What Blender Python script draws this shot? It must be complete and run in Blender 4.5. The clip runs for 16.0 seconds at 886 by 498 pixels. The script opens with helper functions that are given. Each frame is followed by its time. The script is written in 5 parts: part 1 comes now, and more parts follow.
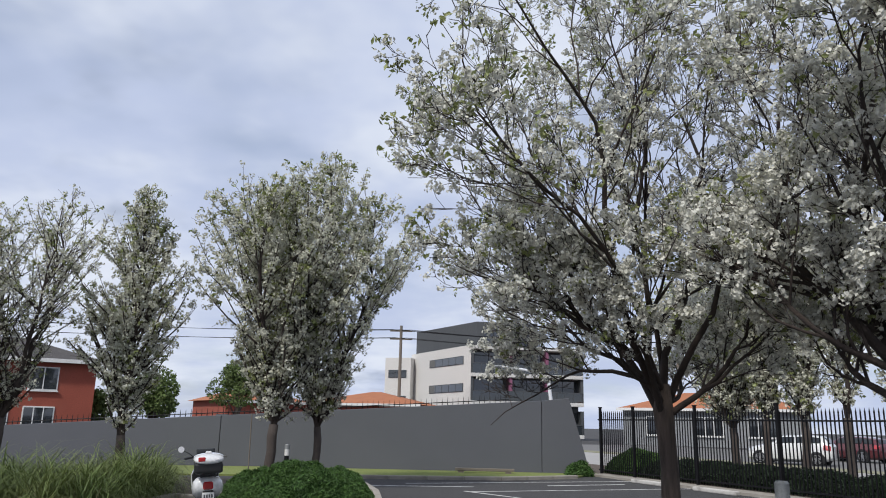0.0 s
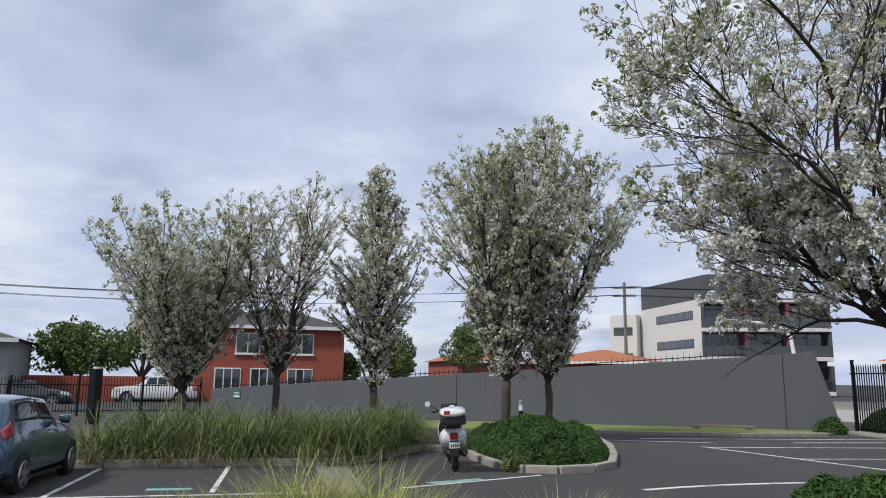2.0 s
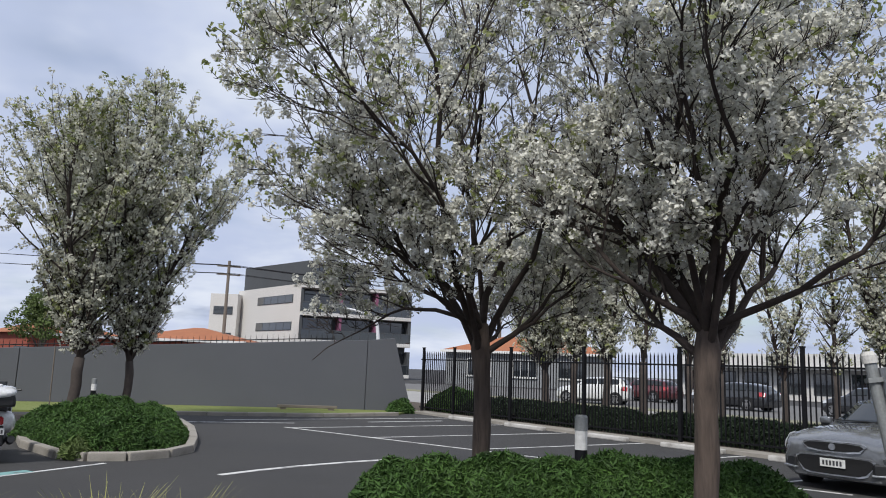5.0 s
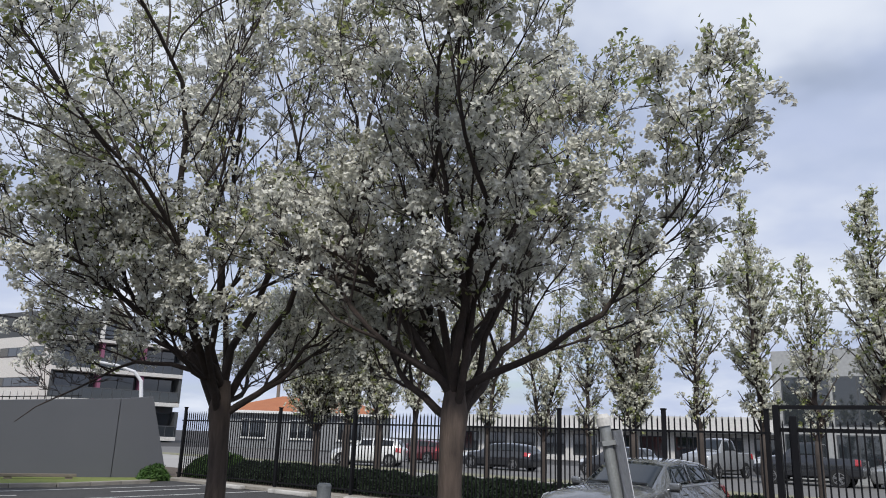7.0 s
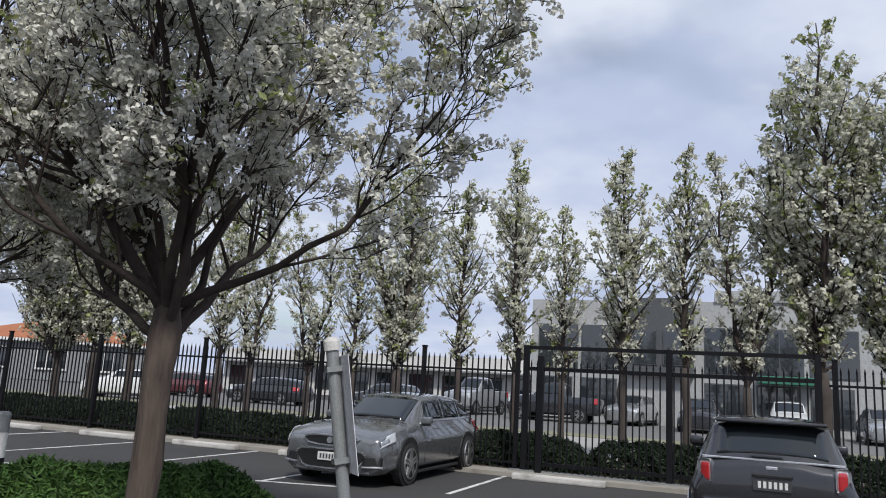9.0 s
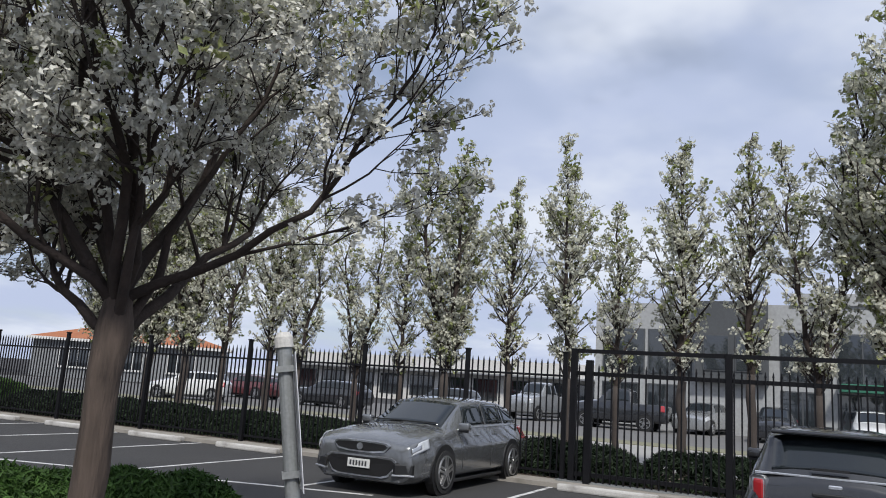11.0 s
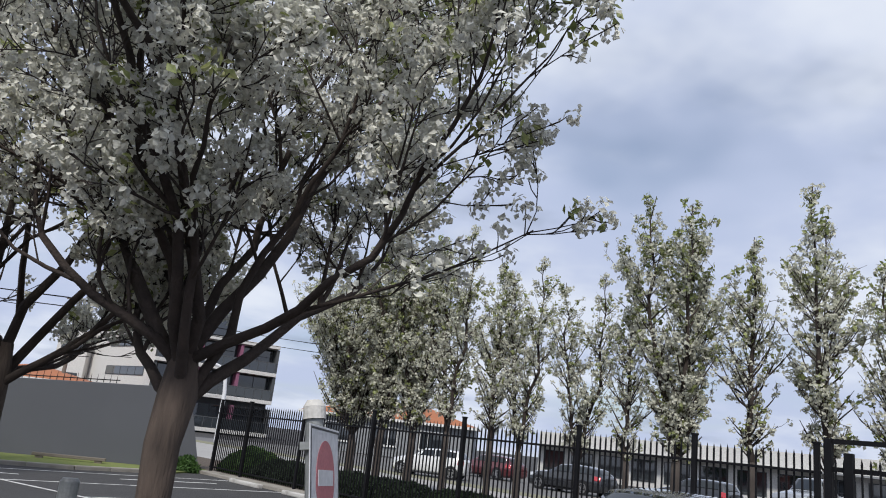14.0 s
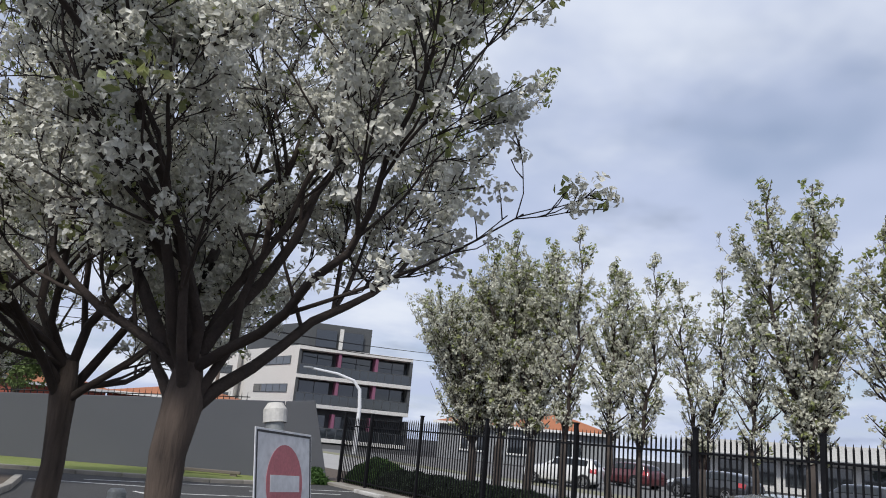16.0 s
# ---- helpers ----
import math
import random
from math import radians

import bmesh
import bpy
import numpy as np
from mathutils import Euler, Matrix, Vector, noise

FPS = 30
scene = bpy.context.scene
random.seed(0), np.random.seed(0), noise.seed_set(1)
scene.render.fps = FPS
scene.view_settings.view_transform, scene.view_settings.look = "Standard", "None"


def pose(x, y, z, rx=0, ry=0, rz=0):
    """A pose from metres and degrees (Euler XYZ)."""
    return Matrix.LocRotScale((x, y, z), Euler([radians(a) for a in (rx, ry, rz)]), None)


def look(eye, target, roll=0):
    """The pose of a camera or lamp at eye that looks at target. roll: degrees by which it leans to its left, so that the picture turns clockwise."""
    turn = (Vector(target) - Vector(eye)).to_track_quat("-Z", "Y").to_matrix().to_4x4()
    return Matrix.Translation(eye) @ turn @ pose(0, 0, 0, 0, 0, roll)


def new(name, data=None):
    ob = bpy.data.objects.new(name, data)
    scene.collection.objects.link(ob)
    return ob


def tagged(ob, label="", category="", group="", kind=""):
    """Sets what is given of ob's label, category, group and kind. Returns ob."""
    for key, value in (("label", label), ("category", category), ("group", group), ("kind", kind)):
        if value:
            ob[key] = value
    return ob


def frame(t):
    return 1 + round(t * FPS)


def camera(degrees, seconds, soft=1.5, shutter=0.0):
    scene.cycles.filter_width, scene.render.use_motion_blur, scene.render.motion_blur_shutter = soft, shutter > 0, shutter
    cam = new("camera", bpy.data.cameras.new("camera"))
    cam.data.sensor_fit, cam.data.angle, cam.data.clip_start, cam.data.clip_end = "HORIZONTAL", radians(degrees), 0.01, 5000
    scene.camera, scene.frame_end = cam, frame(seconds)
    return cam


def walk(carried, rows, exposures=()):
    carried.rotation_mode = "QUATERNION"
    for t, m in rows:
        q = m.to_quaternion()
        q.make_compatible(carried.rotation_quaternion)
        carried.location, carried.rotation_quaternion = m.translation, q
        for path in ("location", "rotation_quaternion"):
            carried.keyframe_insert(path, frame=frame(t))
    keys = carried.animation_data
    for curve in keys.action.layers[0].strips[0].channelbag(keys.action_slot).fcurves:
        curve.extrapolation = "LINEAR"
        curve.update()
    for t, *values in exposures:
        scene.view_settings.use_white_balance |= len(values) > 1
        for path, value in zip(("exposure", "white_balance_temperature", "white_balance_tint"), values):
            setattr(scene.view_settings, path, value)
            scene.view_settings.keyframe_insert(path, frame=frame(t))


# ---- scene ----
cam = camera(61.4, 16.0, soft=1.0)
PATH = [
    (0, (2.405, 0.933, 1.612), (2.411, 10.668, 3.902), 1.30),
    (0.5, (2.371, 0.826, 1.594), (1.635, 10.556, 3.784), 1.70),
    (1, (2.378, 0.695, 1.598), (0.926, 10.370, 3.669), 2.20),
    (1.5, (2.379, 0.622, 1.578), (0.158, 10.185, 3.483), 1.70),
    (2, (2.402, 0.516, 1.561), (-0.442, 9.947, 3.281), 0.70),
    (2.5, (2.365, 0.546, 1.580), (-0.654, 9.961, 3.080), 0.60),
    (3, (2.371, 0.674, 1.585), (-0.129, 10.248, 3.025), 1.30),
    (3.5, (2.378, 0.855, 1.582), (1.044, 10.649, 3.098), 1.90),
    (4, (2.406, 0.944, 1.587), (2.477, 10.824, 3.131), 1.90),
    (4.5, (2.445, 1.025, 1.580), (3.818, 10.807, 3.135), 1.80),
    (4.7, (2.449, 1.036, 1.570), (4.169, 10.765, 3.116), 2.00),
    (6.8, (2.918, 1.357, 1.607), (7.527, 9.915, 3.957), 1.90),
    (7, (2.937, 1.389, 1.603), (7.665, 9.850, 4.063), 2.00),
    (7.5, (3.097, 1.358, 1.525), (8.481, 9.407, 4.020), 2.10),
    (8, (3.209, 1.476, 1.547), (9.564, 8.879, 3.736), 2.10),
    (8.5, (3.384, 1.581, 1.563), (10.314, 8.539, 3.448), 2.80),
    (8.7, (3.450, 1.641, 1.554), (10.518, 8.480, 3.360), 3.10),
    (10.8, (4.339, 1.766, 1.567), (10.872, 9.109, 3.412), 4.10),
    (11, (4.371, 1.766, 1.579), (10.749, 9.255, 3.379), 3.80),
    (11.5, (4.538, 1.735, 1.576), (10.375, 9.672, 3.290), 4.80),
    (12, (4.690, 1.761, 1.587), (10.194, 9.934, 3.297), 5.60),
    (12.5, (4.920, 1.862, 1.601), (10.027, 10.251, 3.480), 6.40),
    (13, (5.139, 1.986, 1.630), (9.822, 10.594, 3.620), 5.50),
    (13.5, (5.349, 2.003, 1.636), (9.442, 10.841, 3.902), 5.70),
    (14, (5.541, 2.022, 1.666), (8.912, 11.089, 4.201), 6.50),
    (14.5, (5.702, 1.887, 1.663), (8.365, 11.128, 4.404), 4.30),
    (15, (5.872, 1.949, 1.677), (7.969, 11.268, 4.637), 2.40),
    (15.5, (6.093, 1.910, 1.647), (7.900, 11.312, 4.533), 3.30),
    (16, (6.264, 2.031, 1.703), (7.970, 11.567, 4.183), 5.30),
]
walk(cam, [(t, look(eye, target, roll)) for t, eye, target, roll in PATH])
scene.view_settings.exposure = 0.0

# ---- sky and sun ----
SUN_EL, SUN_AZ = radians(48), radians(215)
world = bpy.data.worlds.new("sky")
scene.world = world
world.use_nodes = True
wn, wl = world.node_tree.nodes, world.node_tree.links
bg = wn["Background"]
bg.inputs["Strength"].default_value = 0.105
sky = wn.new("ShaderNodeTexSky")
sky.sky_type, sky.sun_disc = "NISHITA", False
sky.sun_elevation, sky.sun_rotation = SUN_EL, SUN_AZ
co = wn.new("ShaderNodeTexCoord")
sep = wn.new("ShaderNodeSeparateXYZ")
wl.new(co.outputs["Generated"], sep.inputs[0])
zc = wn.new("ShaderNodeMath"); zc.operation = "MAXIMUM"; zc.inputs[1].default_value = 0.0
wl.new(sep.outputs["Z"], zc.inputs[0])
za = wn.new("ShaderNodeMath"); za.operation = "ADD"; za.inputs[1].default_value = 0.22
wl.new(zc.outputs[0], za.inputs[0])
comb = wn.new("ShaderNodeCombineXYZ")
for ax in ("X", "Y"):
    dv = wn.new("ShaderNodeMath"); dv.operation = "DIVIDE"
    wl.new(sep.outputs[ax], dv.inputs[0]); wl.new(za.outputs[0], dv.inputs[1]); wl.new(dv.outputs[0], comb.inputs[ax])


def sky_noise(scale, detail, low, high, rough=0.55):
    t = wn.new("ShaderNodeTexNoise")
    t.inputs["Scale"].default_value, t.inputs["Detail"].default_value, t.inputs["Roughness"].default_value = scale, detail, rough
    wl.new(comb.outputs[0], t.inputs["Vector"])
    r = wn.new("ShaderNodeMapRange")
    r.inputs["From Min"].default_value, r.inputs["From Max"].default_value = low, high
    r.interpolation_type = "SMOOTHSTEP"
    wl.new(t.outputs["Fac"], r.inputs["Value"])
    return r.outputs[0]


def sky_mix(fac, a, b):
    m = wn.new("ShaderNodeMix"); m.data_type = "RGBA"
    wl.new(fac, m.inputs["Factor"])
    for s, v in ((m.inputs["A"], a), (m.inputs["B"], b)):
        if isinstance(v, tuple):
            s.default_value = (*v, 1)
        else:
            wl.new(v, s)
    return m.outputs["Result"]


veil = sky_mix(sky_noise(1.3, 3, 0.10, 0.55), sky.outputs[0], (5.0, 5.7, 7.6))
bright = sky_mix(sky_noise(1.1, 5, 0.40, 0.66), veil, (7.4, 7.9, 8.9))
dark = sky_mix(sky_noise(1.9, 4, 0.56, 0.80), bright, (3.2, 3.8, 5.1))
wl.new(dark, bg.inputs["Color"])
sun = new("sun", bpy.data.lights.new("sun", "SUN"))
sun.data.energy, sun.data.angle, sun.data.color = 3.3, radians(6), (0.98, 0.96, 0.91)
sun.matrix_world = look((0, 0, 30), (30 * -math.sin(SUN_AZ) * math.cos(SUN_EL), 30 * -math.cos(SUN_AZ) * math.cos(SUN_EL), 30 - 30 * math.sin(SUN_EL)))


# ---- materials ----
def material(name, col, col2=None, rough=0.8, metal=0.0, scale=8.0, fine=90.0, bump=0.15, spread=0.5, island=0.0, random_ob=0.0, stain=None, stain_scale=0.6, coat=0.0, trans=0.0, spec=None, stretch=None):
    """Two scales of variation between col and col2, a stain colour in patches, a fine bump."""
    m = bpy.data.materials.new(name)
    m.use_nodes = True
    n, l = m.node_tree.nodes, m.node_tree.links
    b = n["Principled BSDF"]
    b.inputs["Roughness"].default_value, b.inputs["Metallic"].default_value = rough, metal
    b.inputs["Coat Weight"].default_value = coat
    b.inputs["Coat Roughness"].default_value = 0.06
    if spec is not None:
        b.inputs["Specular IOR Level"].default_value = spec
    col2 = col2 or tuple(c * 0.8 for c in col)
    tc = n.new("ShaderNodeTexCoord")
    vec = tc.outputs["Object"]
    if stretch:
        mp = n.new("ShaderNodeMapping"); mp.inputs["Scale"].default_value = stretch
        l.new(vec, mp.inputs["Vector"]); vec = mp.outputs[0]

    def nz(s, det):
        t = n.new("ShaderNodeTexNoise")
        t.inputs["Scale"].default_value, t.inputs["Detail"].default_value = s, det
        l.new(vec, t.inputs["Vector"])
        return t.outputs["Fac"]

    def mix(fac, a, bb):
        x = n.new("ShaderNodeMix"); x.data_type = "RGBA"
        for s, v in ((x.inputs["Factor"], fac), (x.inputs["A"], a), (x.inputs["B"], bb)):
            if isinstance(v, tuple):
                s.default_value = (*v, 1)
            elif isinstance(v, float):
                s.default_value = v
            else:
                l.new(v, s)
        return x.outputs["Result"]

    def ramp(v, lo, hi):
        r = n.new("ShaderNodeMapRange")
        r.inputs["From Min"].default_value, r.inputs["From Max"].default_value = lo, hi
        l.new(v, r.inputs["Value"])
        return r.outputs[0]

    big, small = nz(scale, 4), nz(fine, 3)
    c = mix(ramp(big, 0.5 - spread / 2, 0.5 + spread / 2), col, col2)
    c = mix(ramp(small, 0.35, 0.75), c, tuple(v * 0.72 for v in col))
    if stain:
        c = mix(ramp(nz(stain_scale, 5), 0.52, 0.70), c, stain)
    for amount, src in ((island, "geo"), (random_ob, "ob")):
        if amount:
            if src == "geo":
                q = n.new("ShaderNodeNewGeometry").outputs["Random Per Island"]
            else:
                q = n.new("ShaderNodeObjectInfo").outputs["Random"]
            h = n.new("ShaderNodeHueSaturation")
            mr = n.new("ShaderNodeMapRange")
            mr.inputs["To Min"].default_value, mr.inputs["To Max"].default_value = 1 - amount, 1 + amount
            l.new(q, mr.inputs["Value"]); l.new(mr.outputs[0], h.inputs["Value"]); l.new(c, h.inputs["Color"])
            c = h.outputs["Color"]
    l.new(c, b.inputs["Base Color"])
    if bump:
        bp = n.new("ShaderNodeBump")
        bp.inputs["Strength"].default_value, bp.inputs["Distance"].default_value = bump, 0.01
        l.new(small, bp.inputs["Height"]); l.new(bp.outputs[0], b.inputs["Normal"])
    if trans:
        t = n.new("ShaderNodeBsdfTranslucent"); l.new(c, t.inputs["Color"])
        x = n.new("ShaderNodeMixShader"); x.inputs[0].default_value = trans
        l.new(b.outputs[0], x.inputs[1]); l.new(t.outputs[0], x.inputs[2])
        l.new(x.outputs[0], n["Material Output"].inputs["Surface"])
    return m


def plain(name, col, rough=0.5, metal=0.0, coat=0.0):
    return material(name, col, tuple(c * 0.9 for c in col), rough=rough, metal=metal, coat=coat, bump=0.0, scale=3.0, fine=30.0)


def glass_material(name, col, rough=0.03, spec=0.8, coat=0.6):
    m = bpy.data.materials.new(name)
    m.use_nodes = True
    b = m.node_tree.nodes["Principled BSDF"]
    b.inputs["Base Color"].default_value = (*col, 1)
    b.inputs["Roughness"].default_value = rough
    b.inputs["Specular IOR Level"].default_value = spec
    b.inputs["Coat Weight"].default_value = coat
    b.inputs["Coat Roughness"].default_value = 0.02
    return m


ASPHALT = material("asphalt", (0.042, 0.040, 0.040), (0.058, 0.056, 0.055), rough=0.92, scale=0.5, fine=160, bump=0.5, stain=(0.037, 0.036, 0.037), stain_scale=0.35)
PALE_ROAD = material("pale_concrete", (0.37, 0.355, 0.335), (0.29, 0.28, 0.27), rough=0.9, scale=0.4, fine=40, bump=0.2)
STREET = material("worn_street", (0.17, 0.165, 0.16), (0.13, 0.127, 0.125), rough=0.9, scale=0.4, fine=40, bump=0.2)
CONCRETE = material("concrete", (0.36, 0.33, 0.29), (0.25, 0.23, 0.20), rough=0.9, scale=2.5, fine=70, bump=0.4, stain=(0.17, 0.155, 0.13), stain_scale=1.6)
PAINT_LINE = material("worn_white_paint", (0.74, 0.73, 0.71), (0.55, 0.54, 0.53), rough=0.8, scale=6, fine=90, bump=0.3, stain=(0.22, 0.21, 0.21), stain_scale=4.0)
TEAL_PAINT = material("worn_teal_paint", (0.22, 0.42, 0.41), (0.16, 0.30, 0.30), rough=0.85, scale=5, fine=90, bump=0.3, stain=(0.11, 0.12, 0.12), stain_scale=5.0)
STOP_MAT = material("wheel_stop_concrete", (0.62, 0.60, 0.57), (0.48, 0.46, 0.43), rough=0.85, scale=4, fine=60, bump=0.3, stain=(0.30, 0.28, 0.26), stain_scale=3.0)
RENDER_WALL = material("grey_render", (0.112, 0.115, 0.131), (0.10, 0.103, 0.118), rough=0.9, scale=0.9, fine=120, bump=0.35, stain=(0.094, 0.097, 0.111), stain_scale=0.5)
RENDER_END = material("grey_render_return", (0.108, 0.111, 0.126), (0.098, 0.101, 0.115), rough=0.9, scale=0.9, fine=120, bump=0.35)
SOIL = material("mulch", (0.10, 0.075, 0.055), (0.06, 0.045, 0.035), rough=1.0, scale=5, fine=60, bump=0.8)
LAWN = material("lawn", (0.16, 0.21, 0.05), (0.24, 0.25, 0.09), rough=1.0, scale=3, fine=150, bump=0.9)
DRY_VERGE = material("dry_verge", (0.25, 0.235, 0.165), (0.18, 0.185, 0.10), rough=1.0, scale=1.5, fine=90, bump=0.8)
BLACK_STEEL = material("black_powder_coat", (0.006, 0.006, 0.008), (0.011, 0.011, 0.013), spec=0.18, rough=0.55, scale=5, fine=80, bump=0.05)
BARK = material("bark", (0.105, 0.078, 0.063), (0.036, 0.027, 0.023), rough=0.95, scale=22, fine=70, bump=1.0, stretch=(1, 1, 0.14), spread=0.35)
BARK_DARK = material("dark_bark", (0.075, 0.06, 0.052), (0.045, 0.037, 0.034), rough=0.95, scale=10, fine=40, bump=0.6)
LIMB = material("dark_limb", (0.058, 0.042, 0.035), (0.028, 0.022, 0.019), rough=0.95, scale=12, fine=60, bump=0.8, spread=0.4)
TWIG = material("dark_twig", (0.05, 0.038, 0.034), (0.032, 0.026, 0.024), rough=0.9, scale=10, fine=80, bump=0.4)
BLOSSOM = material("blossom", (0.80, 0.79, 0.73), (0.64, 0.63, 0.53), rough=0.8, scale=2.0, fine=60, bump=0.0, island=0.22, trans=0.3, spec=0.2)
BLOSSOM_FAR = material("blossom_far", (0.76, 0.75, 0.66), (0.56, 0.56, 0.42), rough=0.85, scale=0.8, fine=20, bump=0.0, island=0.18, trans=0.4, spec=0.2)
LEAF = material("young_leaf", (0.25, 0.30, 0.10), (0.36, 0.36, 0.17), rough=0.6, scale=3.0, fine=40, bump=0.0, island=0.3, trans=0.35)
JUNIPER = material("juniper", (0.032, 0.082, 0.013), (0.075, 0.15, 0.026), rough=0.75, scale=3.0, fine=60, bump=0.0, island=0.45, trans=0.15)
DARK_HEDGE = material("dark_hedge", (0.015, 0.032, 0.012), (0.026, 0.046, 0.016), rough=0.75, scale=2.0, fine=40, bump=0.0, island=0.4, trans=0.15)
STRAP = material("strappy_leaf", (0.095, 0.15, 0.04), (0.23, 0.25, 0.09), rough=0.6, scale=1.2, fine=20, bump=0.0, island=0.4, trans=0.25)
STRAW = material("dry_strap", (0.30, 0.25, 0.14), (0.22, 0.18, 0.10), rough=0.8, scale=2, fine=20, bump=0.0, island=0.35, trans=0.2)
TUFT = material("yellow_grass", (0.34, 0.36, 0.09), (0.46, 0.43, 0.17), rough=0.6, scale=2, fine=20, bump=0.0, island=0.35, trans=0.3)
FAR_LEAF = material("background_foliage", (0.09, 0.14, 0.035), (0.15, 0.19, 0.06), rough=0.8, scale=1.0, fine=10, bump=0.0, island=0.4, trans=0.2)
WHITE_WALL = material("white_render", (0.66, 0.64, 0.61), (0.60, 0.585, 0.56), rough=0.85, scale=0.3, fine=8, bump=0.05)
CHARCOAL = material("charcoal_cladding", (0.075, 0.08, 0.085), (0.06, 0.064, 0.07), rough=0.7, scale=0.4, fine=8, bump=0.05)
PLUM = material("plum_panel", (0.26, 0.09, 0.16), (0.20, 0.07, 0.12), rough=0.6, bump=0.0)
BRICK = material("red_brick", (0.31, 0.075, 0.047), (0.25, 0.06, 0.038), rough=0.9, scale=0.9, fine=14, bump=0.2, stain=(0.25, 0.07, 0.045))
TILE_DARK = material("dark_roof_tile", (0.055, 0.05, 0.05), (0.085, 0.075, 0.07), rough=0.85, scale=2, fine=12, bump=0.3)
TILE_ORANGE = material("terracotta_tile", (0.40, 0.15, 0.065), (0.30, 0.105, 0.05), rough=0.85, scale=1.2, fine=10, bump=0.3)
GREY_CLAD = material("grey_panel", (0.27, 0.28, 0.29), (0.23, 0.24, 0.25), rough=0.7, scale=0.4, fine=6, bump=0.05)
OFFICE_WALL = material("pale_office_render", (0.38, 0.385, 0.385), (0.33, 0.335, 0.34), rough=0.8, scale=0.4, fine=6, bump=0.05)
DARK_GLASS = glass_material("window_glass", (0.025, 0.03, 0.035))
WHITE_TRIM = plain("white_trim", (0.75, 0.74, 0.72), 0.5)
GALV = material("galvanised_steel", (0.30, 0.31, 0.31), (0.24, 0.25, 0.25), rough=0.55, metal=0.35, scale=9, fine=60, bump=0.1)
SIGN_WHITE = plain("sign_white", (0.72, 0.72, 0.74), 0.45)
SIGN_RED = material("faded_red", (0.52, 0.17, 0.19), (0.45, 0.14, 0.16), rough=0.5, bump=0.0, scale=12)
SIGN_GREEN = plain("sign_green", (0.03, 0.16, 0.10), 0.5)
DARK_TEXT = plain("dark_lettering", (0.03, 0.03, 0.035), 0.5)
TIMBER = material("weathered_timber", (0.20, 0.17, 0.14), (0.13, 0.11, 0.09), rough=0.9, scale=6, fine=60, bump=0.5, stretch=(1, 8, 8))
WOOD_POLE = material("grey_pole_timber", (0.20, 0.17, 0.14), (0.15, 0.13, 0.11), rough=0.9, bump=0.3)


# ---- building blocks ----
# what lies beyond the wall, and beyond the side fence, is laid out in plan axes of its own
FAR = Matrix.Translation((2.365, 0.546, 0)) @ Matrix.Rotation(radians(3.0), 4, "Z") @ Matrix.Scale(1.24, 4) @ Matrix.Translation((-2.337, -1.394, 0))
FAR_WEST = Matrix.Translation((2.365, 0.546, -0.2)) @ Matrix.Rotation(radians(4.6), 4, "Z") @ Matrix.Translation((-2.337, -1.394, 0))
MAIN = Matrix()
PLAN = MAIN


def part(name, bm, mat, parent=None, label="", smooth=False):
    if isinstance(bm, bmesh.types.BMesh):
        me = bpy.data.meshes.new(name)
        bm.to_mesh(me)
        bm.free()
    else:
        me = bm
        me.name = name
    if smooth:
        me.polygons.foreach_set("use_smooth", [True] * len(me.polygons))
    me.materials.clear()
    me.materials.append(mat)
    ob = new(name, me)
    if parent:
        ob.parent = parent
    else:
        ob.matrix_world = PLAN
    if label:
        ob["label"] = label
    return ob


def thing(name, m, label, category, group="", kind=""):
    ob = new(name)
    ob.matrix_world = PLAN @ m
    return tagged(ob, label, category, group, kind)


def shared(name, me, parent, m=None):
    ob = new(name, me)
    ob.parent = parent
    if m is not None:
        ob.matrix_local = m
    return ob


def box(bm, x0, x1, y0, y1, z0, z1, bevel=0.0, seg=1):
    r = bmesh.ops.create_cube(bm, size=1)["verts"]
    for v in r:
        v.co = Vector((x0 + (v.co.x + 0.5) * (x1 - x0), y0 + (v.co.y + 0.5) * (y1 - y0), z0 + (v.co.z + 0.5) * (z1 - z0)))
    if bevel:
        es = list({e for v in r for e in v.link_edges})
        bmesh.ops.bevel(bm, geom=es, offset=bevel, segments=seg, affect="EDGES", profile=0.6)
    return bm


def boxed(*a, **k):
    return box(bmesh.new(), *a, **k)


def prism(bm, pts, z0, z1):
    """An upright prism over a plan polygon."""
    lo = [bm.verts.new((x, y, z0)) for x, y in pts]
    hi = [bm.verts.new((x, y, z1)) for x, y in pts]
    n = len(pts)
    bm.faces.new(hi)
    bm.faces.new(lo[::-1])
    for i in range(n):
        bm.faces.new((lo[i], lo[(i + 1) % n], hi[(i + 1) % n], hi[i]))
    bmesh.ops.recalc_face_normals(bm, faces=bm.faces)
    return bm


def ring_tube(verts, faces, pts, radii, sides):
    """A tapered tube along pts, added to lists of vertices and faces."""
    base = len(verts)
    n = len(pts)
    for i in range(n):
        d = (pts[min(i + 1, n - 1)] - pts[max(i - 1, 0)])
        d = d / (np.linalg.norm(d) + 1e-9)
        a = np.cross(d, (0.31, 0.95, 0.05) if abs(d[2]) > 0.8 else (0, 0, 1.0))
        a /= np.linalg.norm(a) + 1e-9
        b = np.cross(d, a)
        for k in range(sides):
            w = 2 * math.pi * k / sides
            verts.append(pts[i] + radii[i] * (math.cos(w) * a + math.sin(w) * b))
    for i in range(n - 1):
        for k in range(sides):
            k2 = (k + 1) % sides
            faces.append((base + i * sides + k, base + i * sides + k2, base + (i + 1) * sides + k2, base + (i + 1) * sides + k))
    faces.append(tuple(base + (n - 1) * sides + k for k in range(sides)))


